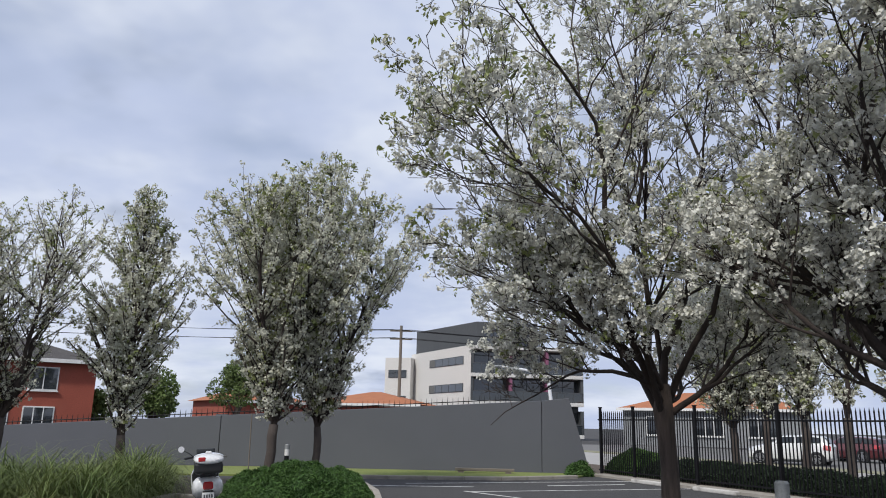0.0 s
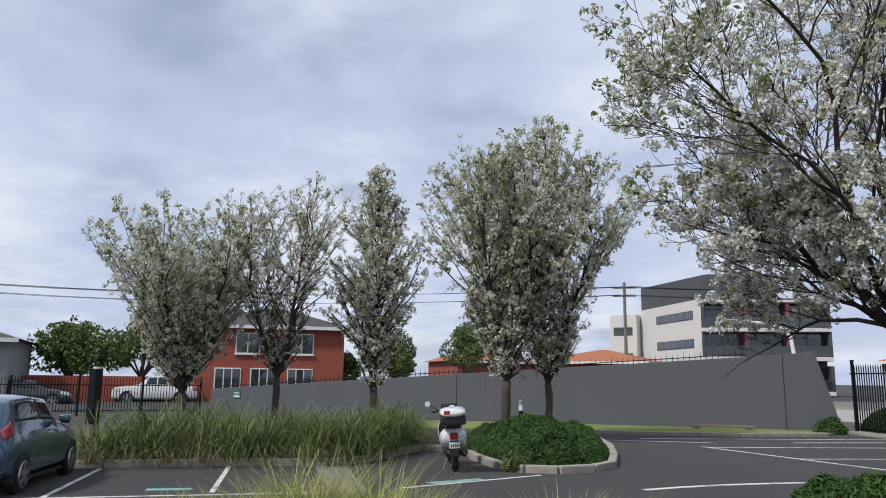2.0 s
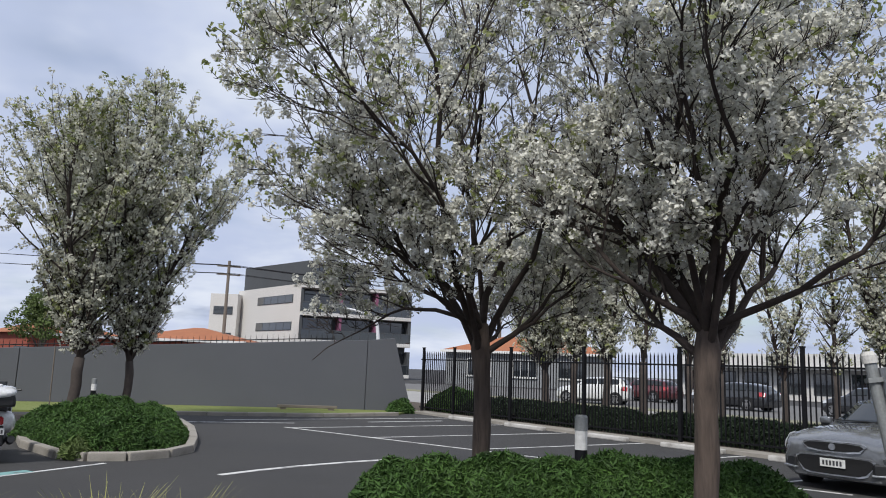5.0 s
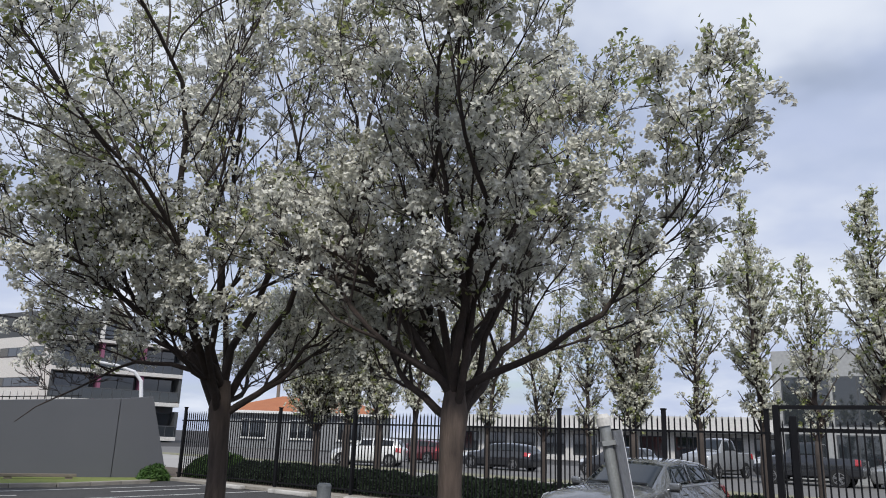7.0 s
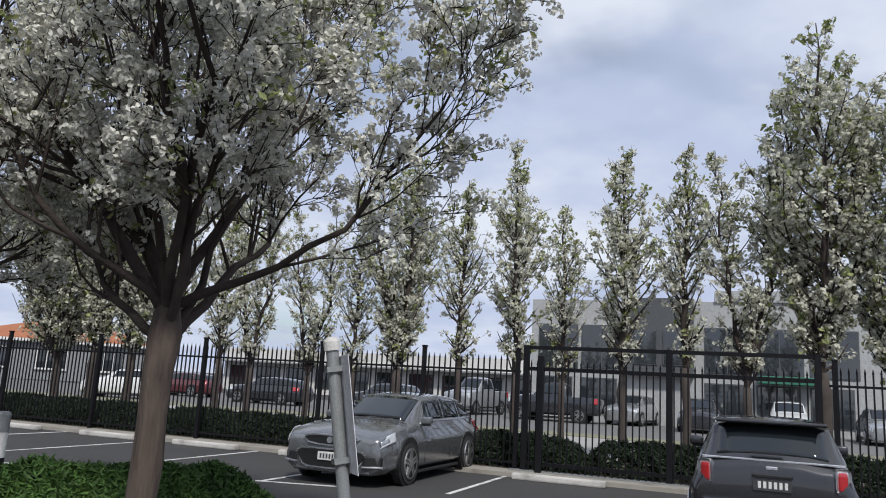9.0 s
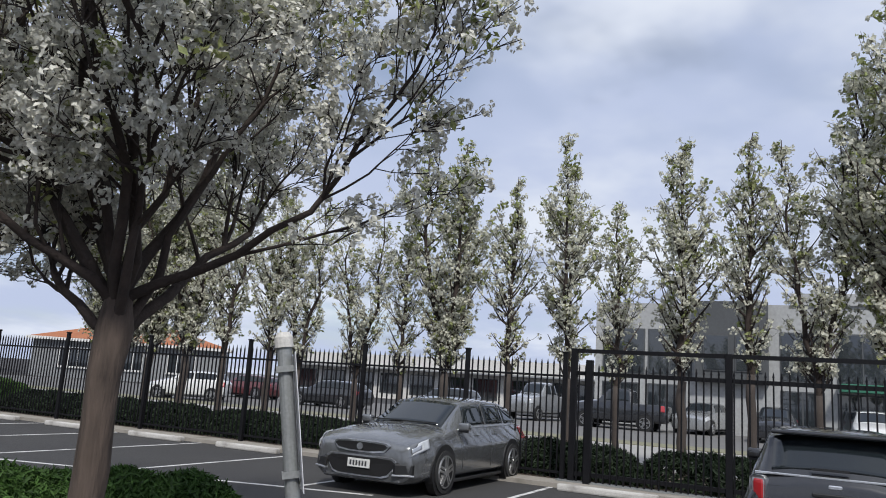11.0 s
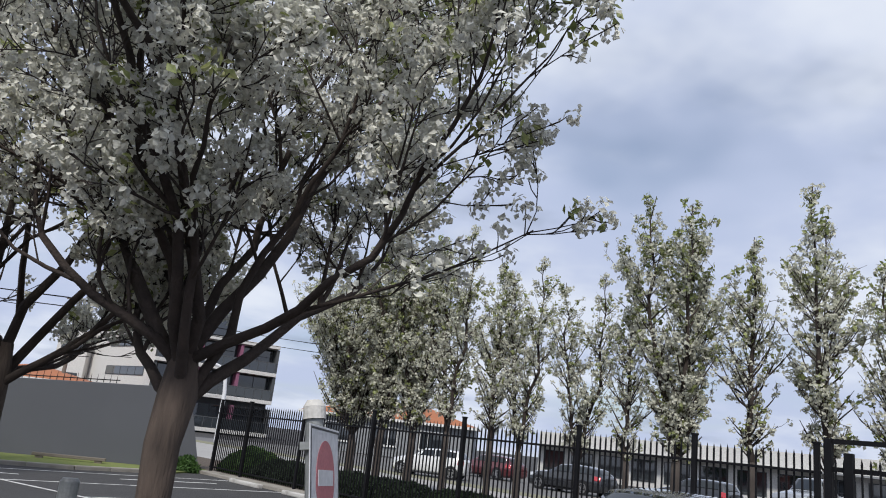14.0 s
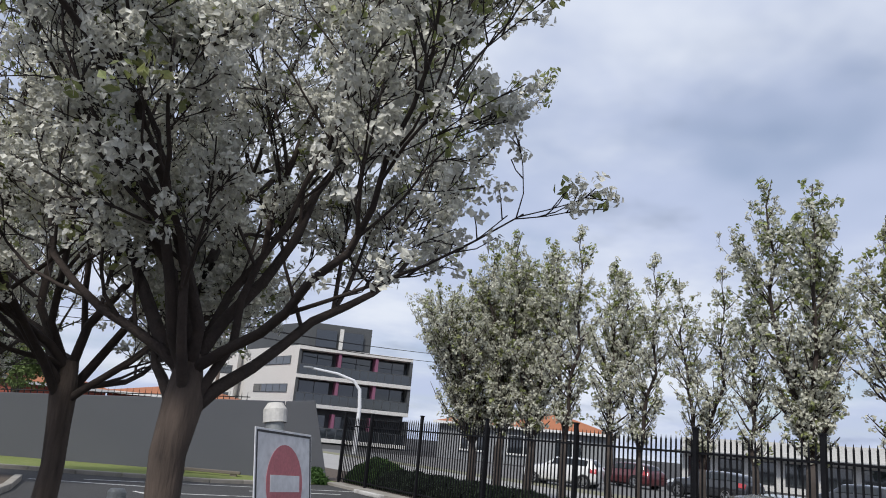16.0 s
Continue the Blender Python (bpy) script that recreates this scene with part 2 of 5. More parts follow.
def tube_mesh(name, pts, radii, sides=10):
    v, f = [], []
    ring_tube(v, f, [np.array(p, float) for p in pts], radii if hasattr(radii, "__len__") else [radii] * len(pts), sides)
    me = bpy.data.meshes.new(name)
    me.from_pydata([tuple(p) for p in v], [], f)
    return me


def quads_mesh(name, centres, size, rng, per, spread, aspect=1.0, up=0.0):
    """Clumps of small four-cornered petals or leaves around the centres."""
    c = np.repeat(np.asarray(centres, float), per, axis=0)
    k = len(c)
    off = rng.normal(size=(k, 3))
    off /= np.linalg.norm(off, axis=1)[:, None] + 1e-9
    c = c + off * spread * rng.uniform(0.35, 1.0, (k, 1))
    nrm = off + rng.normal(size=(k, 3)) * 0.55
    nrm[:, 2] += up
    nrm /= np.linalg.norm(nrm, axis=1)[:, None] + 1e-9
    a = np.cross(nrm, rng.normal(size=(k, 3)))
    a /= np.linalg.norm(a, axis=1)[:, None] + 1e-9
    b = np.cross(nrm, a)
    s = size * rng.uniform(0.65, 1.25, (k, 1))
    bend = nrm * s * 0.25
    v = np.stack([c - a * s * aspect - b * s * 0.25, c - b * s * 0.8 + bend, c + a * s * aspect, c + b * s * 0.8 + bend * 0.6], 1).reshape(-1, 3)
    me = bpy.data.meshes.new(name)
    me.from_pydata(v.tolist(), [], np.arange(4 * k).reshape(-1, 4).tolist())
    return me


# ---- ground ----
U, N, F0 = np.array((-0.3729, 0.9279)), np.array((-0.9279, -0.3729)), np.array((15.2, 10.57))


def fp(u, n):
    """A plan point from its way along the steel fence and its distance before it."""
    return tuple(F0 + u * U + n * N)


ground = tagged(part("ground", boxed(-1500, 1500, -1500, 1500, -0.5, 0), ASPHALT), "worn dark grey asphalt of the car park", "ground", kind="structure")


def slab(name, pts, z0, z1, mat, label, category="pavement", kind="structure"):
    return tagged(part(name, prism(bmesh.new(), pts, z0, z1), mat), label, category, kind=kind)


slab("pavement_1", [fp(60, -3.6), fp(-40, -3.6), fp(-40, -13), fp(60, -13)], -0.02, 0.03, PALE_ROAD, "pale concrete footpath behind the steel fence")
slab("verge", [fp(60, -13), fp(-40, -13), fp(-40, -15), fp(60, -15)], -0.02, 0.05, DRY_VERGE, "thin dry grass verge along the street", "grass")
slab("pavement_2", [fp(60, -15), fp(-40, -15), fp(-40, -34), fp(60, -34)], -0.02, 0.03, STREET, "worn grey street and parking bays beyond the verge")
slab("planting_strip", [fp(40, -0.06), fp(-30, -0.06), fp(-30, -3.6), fp(40, -3.6)], -0.02, 0.06, SOIL, "dark mulch strip under the fence hedge", "soil")
slab("edging", [fp(18.8, 0.62), fp(-9, 0.62), fp(-9, -0.05), fp(18.8, -0.05)], -0.02, 0.075, CONCRETE, "stained concrete edging strip under the steel fence", "edging")
slab("lawn_strip", [(-2.50, 24.03), (0.97, 24.15), (4.32, 24.66), (6.92, 26.32), (8.08, 28.44), (8.24, 29.93), (-0.64, 28.61), (-8.57, 27.39), (-8.41, 23.46)], -0.02, 0.05, LAWN, "patchy mown lawn strip at the foot of the wall", "grass")


def line(name, a, b, width, mat=PAINT_LINE, label="worn white painted parking line on asphalt"):
    a, b = np.array(a), np.array(b)
    d = (b - a) / np.linalg.norm(b - a)
    s = np.array((-d[1], d[0])) * width / 2
    return slab(name, [tuple(a + s), tuple(b + s), tuple(b - s), tuple(a - s)], 0.001, 0.005, mat, label, "road marking")


front = np.array((3.1, 20.5)), np.array((10.9, 10.6))
line("parking_line", front[0], front[1], 0.08)
for i in range(7):
    u = 0.15 + 2.68 * i
    e = np.array(fp(u, 0.66))
    d = front[1] - front[0]
    # meet the bay line with the long front line
    k = np.linalg.solve(np.array([d, -N]).T, e - front[0])
    line("parking_line", e, e + N * (k[1] - 0.05), 0.075)
for a, b in (((-5.38, 8.62), (-6.87, 11.37)), ((-3.64, 9.77), (-5.09, 12.47)), ((-7.90, 7.14), (-2.10, 10.39)), ((-1.39, 11.10), (0.28, 13.37))):
    line("parking_line", a, b, 0.075)
for a, b in (((1.99, 12.25), (2.52, 12.76)), ((2.52, 12.76), (3.23, 13.32)), ((3.23, 13.32), (4.01, 13.83)), ((4.01, 13.83), (4.91, 14.30))):
    line("lane_line", a, b, 0.12, label="curved white painted lane line on asphalt")
for a, b in (((0.57, 21.58), (3.38, 21.89)), ((5.51, 22.84), (7.94, 23.99))):
    line("lane_line", a, b, 0.1, label="faint white painted line by the lawn kerb")
slab("teal_mark", [(-4.56, 9.57), (-4.02, 9.86), (-4.12, 10.03), (-4.66, 9.74)], 0.001, 0.006, TEAL_PAINT, "faded teal paint patch on asphalt", "road marking")
slab("teal_mark", [(-1.04, 11.67), (-0.42, 12.41), (-0.58, 12.57), (-1.24, 11.83)], 0.001, 0.006, TEAL_PAINT, "faded teal paint patch on asphalt", "road marking")
slab("drain_strip", [(-3.74, 13.06), (-3.23, 13.29), (-1.67, 10.60), (-2.15, 10.38)], 0.001, 0.006, STREET, "pale concrete gutter strip across the bay", "gutter")


def kerb(name, pts, width, height, label):
    """A kerb of single stones along a plan line, each its own piece."""
    root = thing(name, Matrix(), label, "kerb", kind="structure")
    for (ax, ay), (bx, by) in zip(pts, pts[1:]):
        a, b = np.array((ax, ay)), np.array((bx, by))
        ln = np.linalg.norm(b - a)
        n = max(1, round(ln / 1.2))
        d = (b - a) / ln
        for i in range(n):
            p = a + d * ln * (i + 0.5) / n
            ob = part("kerbstone", boxed(-ln / n / 2 + 0.004, ln / n / 2 - 0.004, -width / 2, width / 2, -0.03, height, bevel=0.025, seg=2), CONCRETE, root)
            ob.matrix_local = Matrix.Translation((p[0], p[1], 0)) @ Matrix.Rotation(math.atan2(d[1], d[0]), 4, "Z")
    return root


BED = [(-11.57, 9.17), (-6.95, 11.54), (-5.38, 12.47), (-3.56, 13.28), (-3.22, 14.05), (-2.96, 16.87), (-1.79, 16.55), (-1.39, 15.38), (-0.49, 13.91), (-0.03, 13.65), (0.52, 13.72), (1.06, 14.20), (1.33, 14.94), (1.26, 16.51), (1.00, 18.83), (0.50, 21.06)]
kerb("bed_kerb", BED, 0.16, 0.13, "weathered concrete kerb round the planted bed")
slab("bed_soil", BED + [(-5, 22), (-14, 18.5), (-14, 10.5)], -0.02, 0.09, SOIL, "dark mulch in the planted bed", "soil")
kerb("lawn_kerb", [(-2.50, 23.95), (0.97, 24.05), (4.33, 24.57), (6.92, 26.10)], 0.15, 0.11, "low concrete kerb along the lawn strip")
NEAR = [(-1.2, 6.6), (0.2, 7.3), (2.2, 7.9), (3.6, 8.6), (5.1, 8.75), (6.6, 7.8), (7.4, 6.6), (7.6, 5.5)]
slab("near_bed_soil", NEAR + [(7.3, 4.7), (3.9, 4.9), (-0.8, 4.6)], -0.02, 0.1, SOIL, "mulch in the bed under the nearer trees", "soil")
kerb("near_bed_kerb", NEAR, 0.16, 0.13, "concrete kerb round the bed of the nearer trees")

# wheel stops
stop_bm = boxed(-0.82, 0.82, -0.075, 0.075, 0.0, 0.11, bevel=0.03, seg=2)
stop_me = bpy.data.meshes.new("wheel_stop")
stop_bm.to_mesh(stop_me)
stop_bm.free()
stop_me.materials.append(STOP_MAT)
for u in (15.1, 12.3, 9.35, 6.68, 4.0, -0.87, -6.0):
    x, y = fp(u, 0.88)
    ob = new("wheel_stop", stop_me)
    ob.matrix_world = Matrix.Translation((x, y, 0)) @ Matrix.Rotation(math.atan2(U[1], U[0]), 4, "Z")
    tagged(ob, "worn white-painted concrete wheel stop on asphalt", "wheel stop", "wheel stops along the fence")

# ---- rendered boundary wall ----
W0, W1 = np.array((7.80, 28.12)), np.array((-15.9, 28.0))
wd = (W1 - W0) / np.linalg.norm(W1 - W0)
wlen = float(np.linalg.norm(W1 - W0))
wm = Matrix.Translation((*W0, 0)) @ Matrix.Rotation(math.atan2(wd[1], wd[0]), 4, "Z")
top = lambda s: 2.63 - 1.57 * s / wlen
wall_root = tagged(new("wall_boundary"), "grey rendered boundary wall with a sloping end", "wall", kind="structure")
wall_root.matrix_world = wm


def wall_panel(s0, s1, slope0, mat):
    bm = bmesh.new()
    vs = []
    for y in (0.0, -0.25):
        vs.append([bm.verts.new(p) for p in ((s0, y, -0.1), (s1, y, -0.1), (s1, y, top(s1)), (s0 + slope0, y, top(s0)))])
    bm.faces.new(vs[0]); bm.faces.new(vs[1][::-1])
    for i in range(4):
        bm.faces.new((vs[0][i], vs[1][i], vs[1][(i + 1) % 4], vs[0][(i + 1) % 4]))
    bmesh.ops.recalc_face_normals(bm, faces=bm.faces)
    bmesh.ops.bevel(bm, geom=bm.edges[:], offset=0.012, segments=1, affect="EDGES")
    return part("panel", bm, mat, wall_root)


wall_panel(0.0, 1.72, 0.75, RENDER_END)
part("joint", boxed(1.6, 1.9, -0.2, -0.05, -0.1, 2.4), RENDER_END, wall_root)
part("joint", boxed(12.9, 13.3, -0.2, -0.05, -0.1, 1.8), RENDER_END, wall_root)
cuts = [1.74, 13.1, wlen]
for a, b in zip(cuts, cuts[1:]):
    wall_panel(a, b - 0.02, 0.0, RENDER_WALL)
spike = bpy.data.meshes.new("spike")
sb = boxed(-0.014, 0.014, -0.014, 0.014, 0, 0.26)
bmesh.ops.scale(sb, vec=(0.2, 0.2, 1), verts=[v for v in sb.verts if v.co.z > 0.2])
sb.to_mesh(spike); sb.free(); spike.materials.append(BLACK_STEEL)
topper = tagged(new("wall_spikes"), "row of short black steel spikes along the wall top", "fence", kind="structure")
topper.matrix_world = wm
s = 3.0
while s < wlen - 0.2:
    shared("spike", spike, topper, Matrix.Translation((s, -0.13, top(s) + 0.01)))
    s += 0.19
part("rail", tube_mesh("rail", [(2.9, -0.13, top(2.9) + 0.1), (wlen - 0.1, -0.13, top(wlen) + 0.1)], 0.018, 6), BLACK_STEEL, topper)


# ---- steel fences ----
def picket_mesh(h):
    bm = boxed(-0.0125, 0.0125, -0.0125, 0.0125, 0.10, h)
    r = bmesh.ops.create_cone(bm, segments=4, radius1=0.02, radius2=0.002, depth=0.09, cap_ends=True)["verts"]
    for v in r:
        v.co.z += h + 0.04
    me = bpy.data.meshes.new("picket")
    bm.to_mesh(me); bm.free(); me.materials.append(BLACK_STEEL)
    return me


def fence_run(name, a, b, h, step, posts, label, post_h=None, rails=(0.2, -0.22)):
    a, b = np.array(a, float), np.array(b, float)
    ln = float(np.linalg.norm(b - a))
    root = tagged(new(name), label, "fence", kind="structure")
    root.matrix_world = PLAN @ Matrix.Translation((*a, 0)) @ Matrix.Rotation(math.atan2(b[1] - a[1], b[0] - a[0]), 4, "Z")
    me = picket_mesh(h)
    for i in range(int(ln / step)):
        shared("picket", me, root, Matrix.Translation(((i + 0.5) * step, 0, 0)))
    for z in (rails[0], h + rails[1]):
        part("rail", boxed(0, ln, 0.014, 0.05, z - 0.02, z + 0.02), BLACK_STEEL, root)
    pb = boxed(-0.04, 0.04, -0.04, 0.04, -0.1, post_h or h + 0.12, bevel=0.006)
    box(pb, -0.05, 0.05, -0.05, 0.05, (post_h or h + 0.12) - 0.01, (post_h or h + 0.12) + 0.02)
    pm = bpy.data.meshes.new("post")
    pb.to_mesh(pm); pb.free(); pm.materials.append(BLACK_STEEL)
    for s in posts:
        shared("post", pm, root, Matrix.Translation((s, 0.07, 0)))
    return root


fence_run("fence_car_park", fp(0.1, 0), fp(19.0, 0), 2.12, 0.118, [0.05, 2.02, 4.4, 7.5, 10.7, 13.8, 16.8, 18.7], "black steel picket fence with pointed tips on concrete edging", 2.32)
fence_run("fence_street", fp(-5.2, 0), fp(-16.0, 0), 2.12, 0.118, [0.1, 2.7, 5.4, 8.1, 10.6], "black steel picket fence beside the sliding gate", 2.32)

# sliding gate
gx, gy = fp(0.02, 0.12)
gate = thing("sliding_gate", Matrix.Translation((gx, gy, 0)) @ Matrix.Rotation(math.atan2(-U[1], -U[0]), 4, "Z"), "black steel sliding gate with an open top frame, closed", "gate")
for x0, w in ((0.0, 0.11), (2.62, 0.11), (5.0, 0.1)):
    part("gate_post", boxed(x0, x0 + w, -0.055, 0.055, -0.05, 2.40, bevel=0.006), BLACK_STEEL, gate)
part("gate_post", boxed(0.30, 0.42, -0.13, -0.02, -0.05, 2.2, bevel=0.006), BLACK_STEEL, gate)
for z in (2.36, 0.22, 1.96):
    part("gate_rail", boxed(0.0, 5.1, -0.03, 0.03, z - 0.035, z + 0.035), BLACK_STEEL, gate)
gp = picket_mesh(2.05)
for i in range(42):
    shared("picket", gp, gate, Matrix.Translation((0.16 + i * 0.118, -0.04, 0)))
part("track", boxed(-0.2, 5.4, -0.1, 0.1, 0.076, 0.1), GALV, gate)

fence_run("fence_left", (-16.2, 27.8), (-24.5, 19.5), 1.4, 0.11, [0.05, 2.3, 4.6, 6.9, 9.2, 11.4], "black steel picket fence at the side entrance", 1.5)
gp2 = thing("gate_pillar", Matrix.Translation((-15.5, 20.9, 0)) @ Matrix.Scale(0.80, 4), "square black steel gate pillar with a pale cap", "post")
part("shaft", boxed(-0.17, 0.17, -0.2, 0.2, 0, 2.2, bevel=0.01), BLACK_STEEL, gp2)
part("cap", boxed(-0.08, 0.14, -0.12, 0.12, 2.2, 2.28, bevel=0.01), WHITE_TRIM, gp2)


# ---- trees ----
def unit(v):
    return v / (np.linalg.norm(v) + 1e-9)


def tree_data(seed, height, fork, r0, spread, limbs, kids, dens, twigs=True, given=(), trunk_lean=(0, 0), low_el=30):
    """Branches as a mesh of tapered tubes, and the places of its flower clumps and young leaves."""
    rng = np.random.default_rng(seed)
    verts, faces, lm_v, lm_f, tw_v, tw_f, clumps, leaves = [], [], [], [], [], [], [], []

    def path(p, d, length, n, wig, trop):
        pts = [p]
        for _ in range(n):
            d = unit(d + np.array((0, 0, trop)) + rng.normal(size=3) * wig)
            p = p + d * length / n
            pts.append(p)
        return pts

    lean = np.array((*trunk_lean, 0.0))
    trunk = [np.array((0, 0, -0.08)) + lean * (q * fork) + np.array((*(rng.normal(size=2) * 0.012), q * (fork + 0.08))) for q in np.linspace(0, 1, 9)]
    ring_tube(verts, faces, trunk, [r0 * (1.35 if i == 0 else 1.12 if i == 1 else 1.0 + 0.05 * math.sin(i * 2.1) + (0.1 if i == 7 else 0)) * (0.72 if i == 8 else 1.0) for i in range(9)], 14)
    tip = trunk[-1]
    spec = list(given)
    while len(spec) < limbs:
        k = len(spec)
        low = k % 5 < 2
        el = rng.uniform(low_el, low_el + 16) if low else rng.uniform(58, 86)
        spec.append((k * 2.4 + rng.uniform(-0.5, 0.5), el, rng.uniform(0.36, 0.55) if low else 0.62 + 0.30 * (el - 58) / 28, 0.02 if low else 0.0))

    def sprout(pts, radii, level, length):
        n = len(pts) - 1
        for _ in range(kids[level]):
            f = (0.12 if level else 0.13) + (0.88 if level else 0.87) * rng.uniform() ** 0.8
            i = min(int(f * n), n - 1)
            p = pts[i] + (pts[i + 1] - pts[i]) * (f * n - i)
            d = unit(pts[i + 1] - pts[i])
            side = unit(np.cross(d, rng.normal(size=3)))
            ang = rng.uniform(0.45, 0.95)
            d2 = unit(d * math.cos(ang) + side * math.sin(ang) * (spread if level == 0 else 1))
            if twigs:
                d2[2] = max(d2[2], 0.18 if level == 0 else -0.05)
                d2 = unit(d2)
            ln = length * rng.uniform(0.28, 0.5) * (1.12 - 0.42 * f)
            rr = max(radii[i] * rng.uniform(0.42, 0.6), 0.004)
            last = level + 1 == len(kids)
            m = (5 if level == 0 else 2 if last else 3) if twigs else (4 if level == 0 else 1 if last else 2)
            q = path(p, d2, ln, m, 0.18, 0.13 if level == 0 else 0.10)
            rs = [rr * (1 - 0.72 * k / m) for k in range(m + 1)]
            if level == 0:
                ring_tube(lm_v, lm_f, q, rs, 6 if twigs else 4)
            else:
                ring_tube(tw_v, tw_f, q, [max(r, 0.003 if twigs else 0.0032) for r in rs], 3)
            if level + 1 < len(kids):
                sprout(q, rs, level + 1, ln)
            if level >= 1:
                n_c = max(1, int(ln * dens)) if last else int(ln * dens * 0.5)
                for k in range(n_c):
                    g = 1.0 if last and k == 0 else rng.uniform(0.35, 1.0)
                    j = min(int(g * m), m - 1)
                    c = q[j] + (q[j + 1] - q[j]) * (g * m - j) + rng.normal(size=3) * 0.02
                    if c[2] < fork + 0.12:
                        continue
                    outer = math.hypot(c[0], c[1]) / (0.3 * height) + max(0, c[2] - fork) / (height - fork)
                    (leaves if rng.uniform() < 0.09 + 0.36 * max(0, outer - 0.8) else clumps).append(c)

    for az, el, rel, trop in spec:
        e = math.radians(el)
        d = np.array((math.cos(az) * math.cos(e) * spread, math.sin(az) * math.cos(e) * spread, math.sin(e)))
        ln = (height - fork) * rel
        p = trunk[-1] + (trunk[-2] - trunk[-1]) * rng.uniform(0.0, 1.4)
        q = path(p, unit(d), ln, 11, 0.2 if twigs else 0.12, 0.05 + trop)
        r1 = r0 * rng.uniform(0.34, 0.58) * (0.75 + 0.25 * rel)
        rs = [r1 * (1 - 0.88 * (k / 11) ** 0.8) for k in range(12)]
        ring_tube(lm_v, lm_f, q, rs, 8)
        sprout(q, rs, 0, ln)
    wood = bpy.data.meshes.new("trunk")
    wood.from_pydata([tuple(v) for v in verts], [], faces)
    wood.polygons.foreach_set("use_smooth", [True] * len(faces))
    wood.materials.append(BARK if twigs else BARK_DARK)
    boughs = bpy.data.meshes.new("bough")
    boughs.from_pydata([tuple(v) for v in lm_v], [], lm_f)
    boughs.polygons.foreach_set("use_smooth", [True] * len(lm_f))
    boughs.materials.append(LIMB)
    fine = bpy.data.meshes.new("branchwork")
    fine.from_pydata([tuple(v) for v in tw_v], [], tw_f)
    fine.materials.append(TWIG)
    return wood, boughs, fine, clumps, leaves, rng


def plant(name, meshes, m, label, group):
    root = thing(name, m, label, "tree", group)
    for nm, me in zip(("trunk", "limbwork", "branchwork", "blossom", "foliage"), meshes):
        ob = shared(nm, me, root)
        if nm in ("branchwork", "blossom", "foliage"):
            tagged(ob, kind="stuff")
    return root


def make_tree(seed, per, petal, spread_c, mat, *a, **k):
    wood, boughs, fine, cl, lv, rng = tree_data(seed, *a, **k)
    crown = quads_mesh("blossom", cl, petal, rng, per, spread_c, up=0.25)
    crown.materials.append(mat)
    leaf = quads_mesh("young_leaves", lv, max(petal * 1.05, 0.018), rng, min(7, per), spread_c * 1.25, aspect=1.5, up=0.3)
    leaf.materials.append(LEAF)
    return wood, boughs, fine, crown, leaf


RAD = math.radians
one = make_tree(11, 20, 0.018, 0.056, BLOSSOM, 6.8, 1.85, 0.08, 1.1, 15, (12, 8, 4), 2.15, low_el=50,
                given=((RAD(185), 52, 0.68, 0.02), (RAD(150), 48, 0.54, 0.0), (RAD(120), 46, 0.45, 0.0), (RAD(245), 55, 0.52, 0.0), (RAD(65), 48, 0.46, 0.0), (RAD(310), 50, 0.45, 0.0), (RAD(212), 60, 0.86, 0.0), (RAD(340), 34, 0.42, 0.0), (RAD(30), 62, 0.85, 0), (RAD(270), 66, 0.85, 0), (RAD(172), 62, 0.92, 0.0), (RAD(195), 26, 0.36, -0.03)), trunk_lean=(-0.02, 0.0))
plant("pear_tree", one, Matrix.Translation((4.60, 8.25, 0.08)) @ Matrix.Scale(1.06, 4), "white-blossoming ornamental pear with dark spreading limbs in the bed", "blossom trees in the near bed")
two = make_tree(29, 20, 0.018, 0.056, BLOSSOM, 6.4, 1.85, 0.085, 1.1, 14, (12, 8, 4), 2.15, low_el=50,
                given=((RAD(-30), 26, 0.54, -0.02), (RAD(165), 48, 0.46, 0.0), (RAD(-28), 36, 0.56, 0.0), (RAD(-58), 40, 0.40, 0), (RAD(-10), 52, 0.52, 0), (RAD(200), 54, 0.62, 0.0), (RAD(20), 60, 0.68, 0), (RAD(100), 64, 0.82, 0), (RAD(250), 66, 0.82, 0), (RAD(140), 30, 0.34, 0.0), (RAD(-38), 64, 0.60, 0)), trunk_lean=(0.03, 0.0))
plant("pear_tree", two, Matrix.Translation((5.67, 6.13, 0.08)) @ Matrix.Scale(1.05, 4), "large white-blossoming pear with a low sweeping limb in the bed", "blossom trees in the near bed")



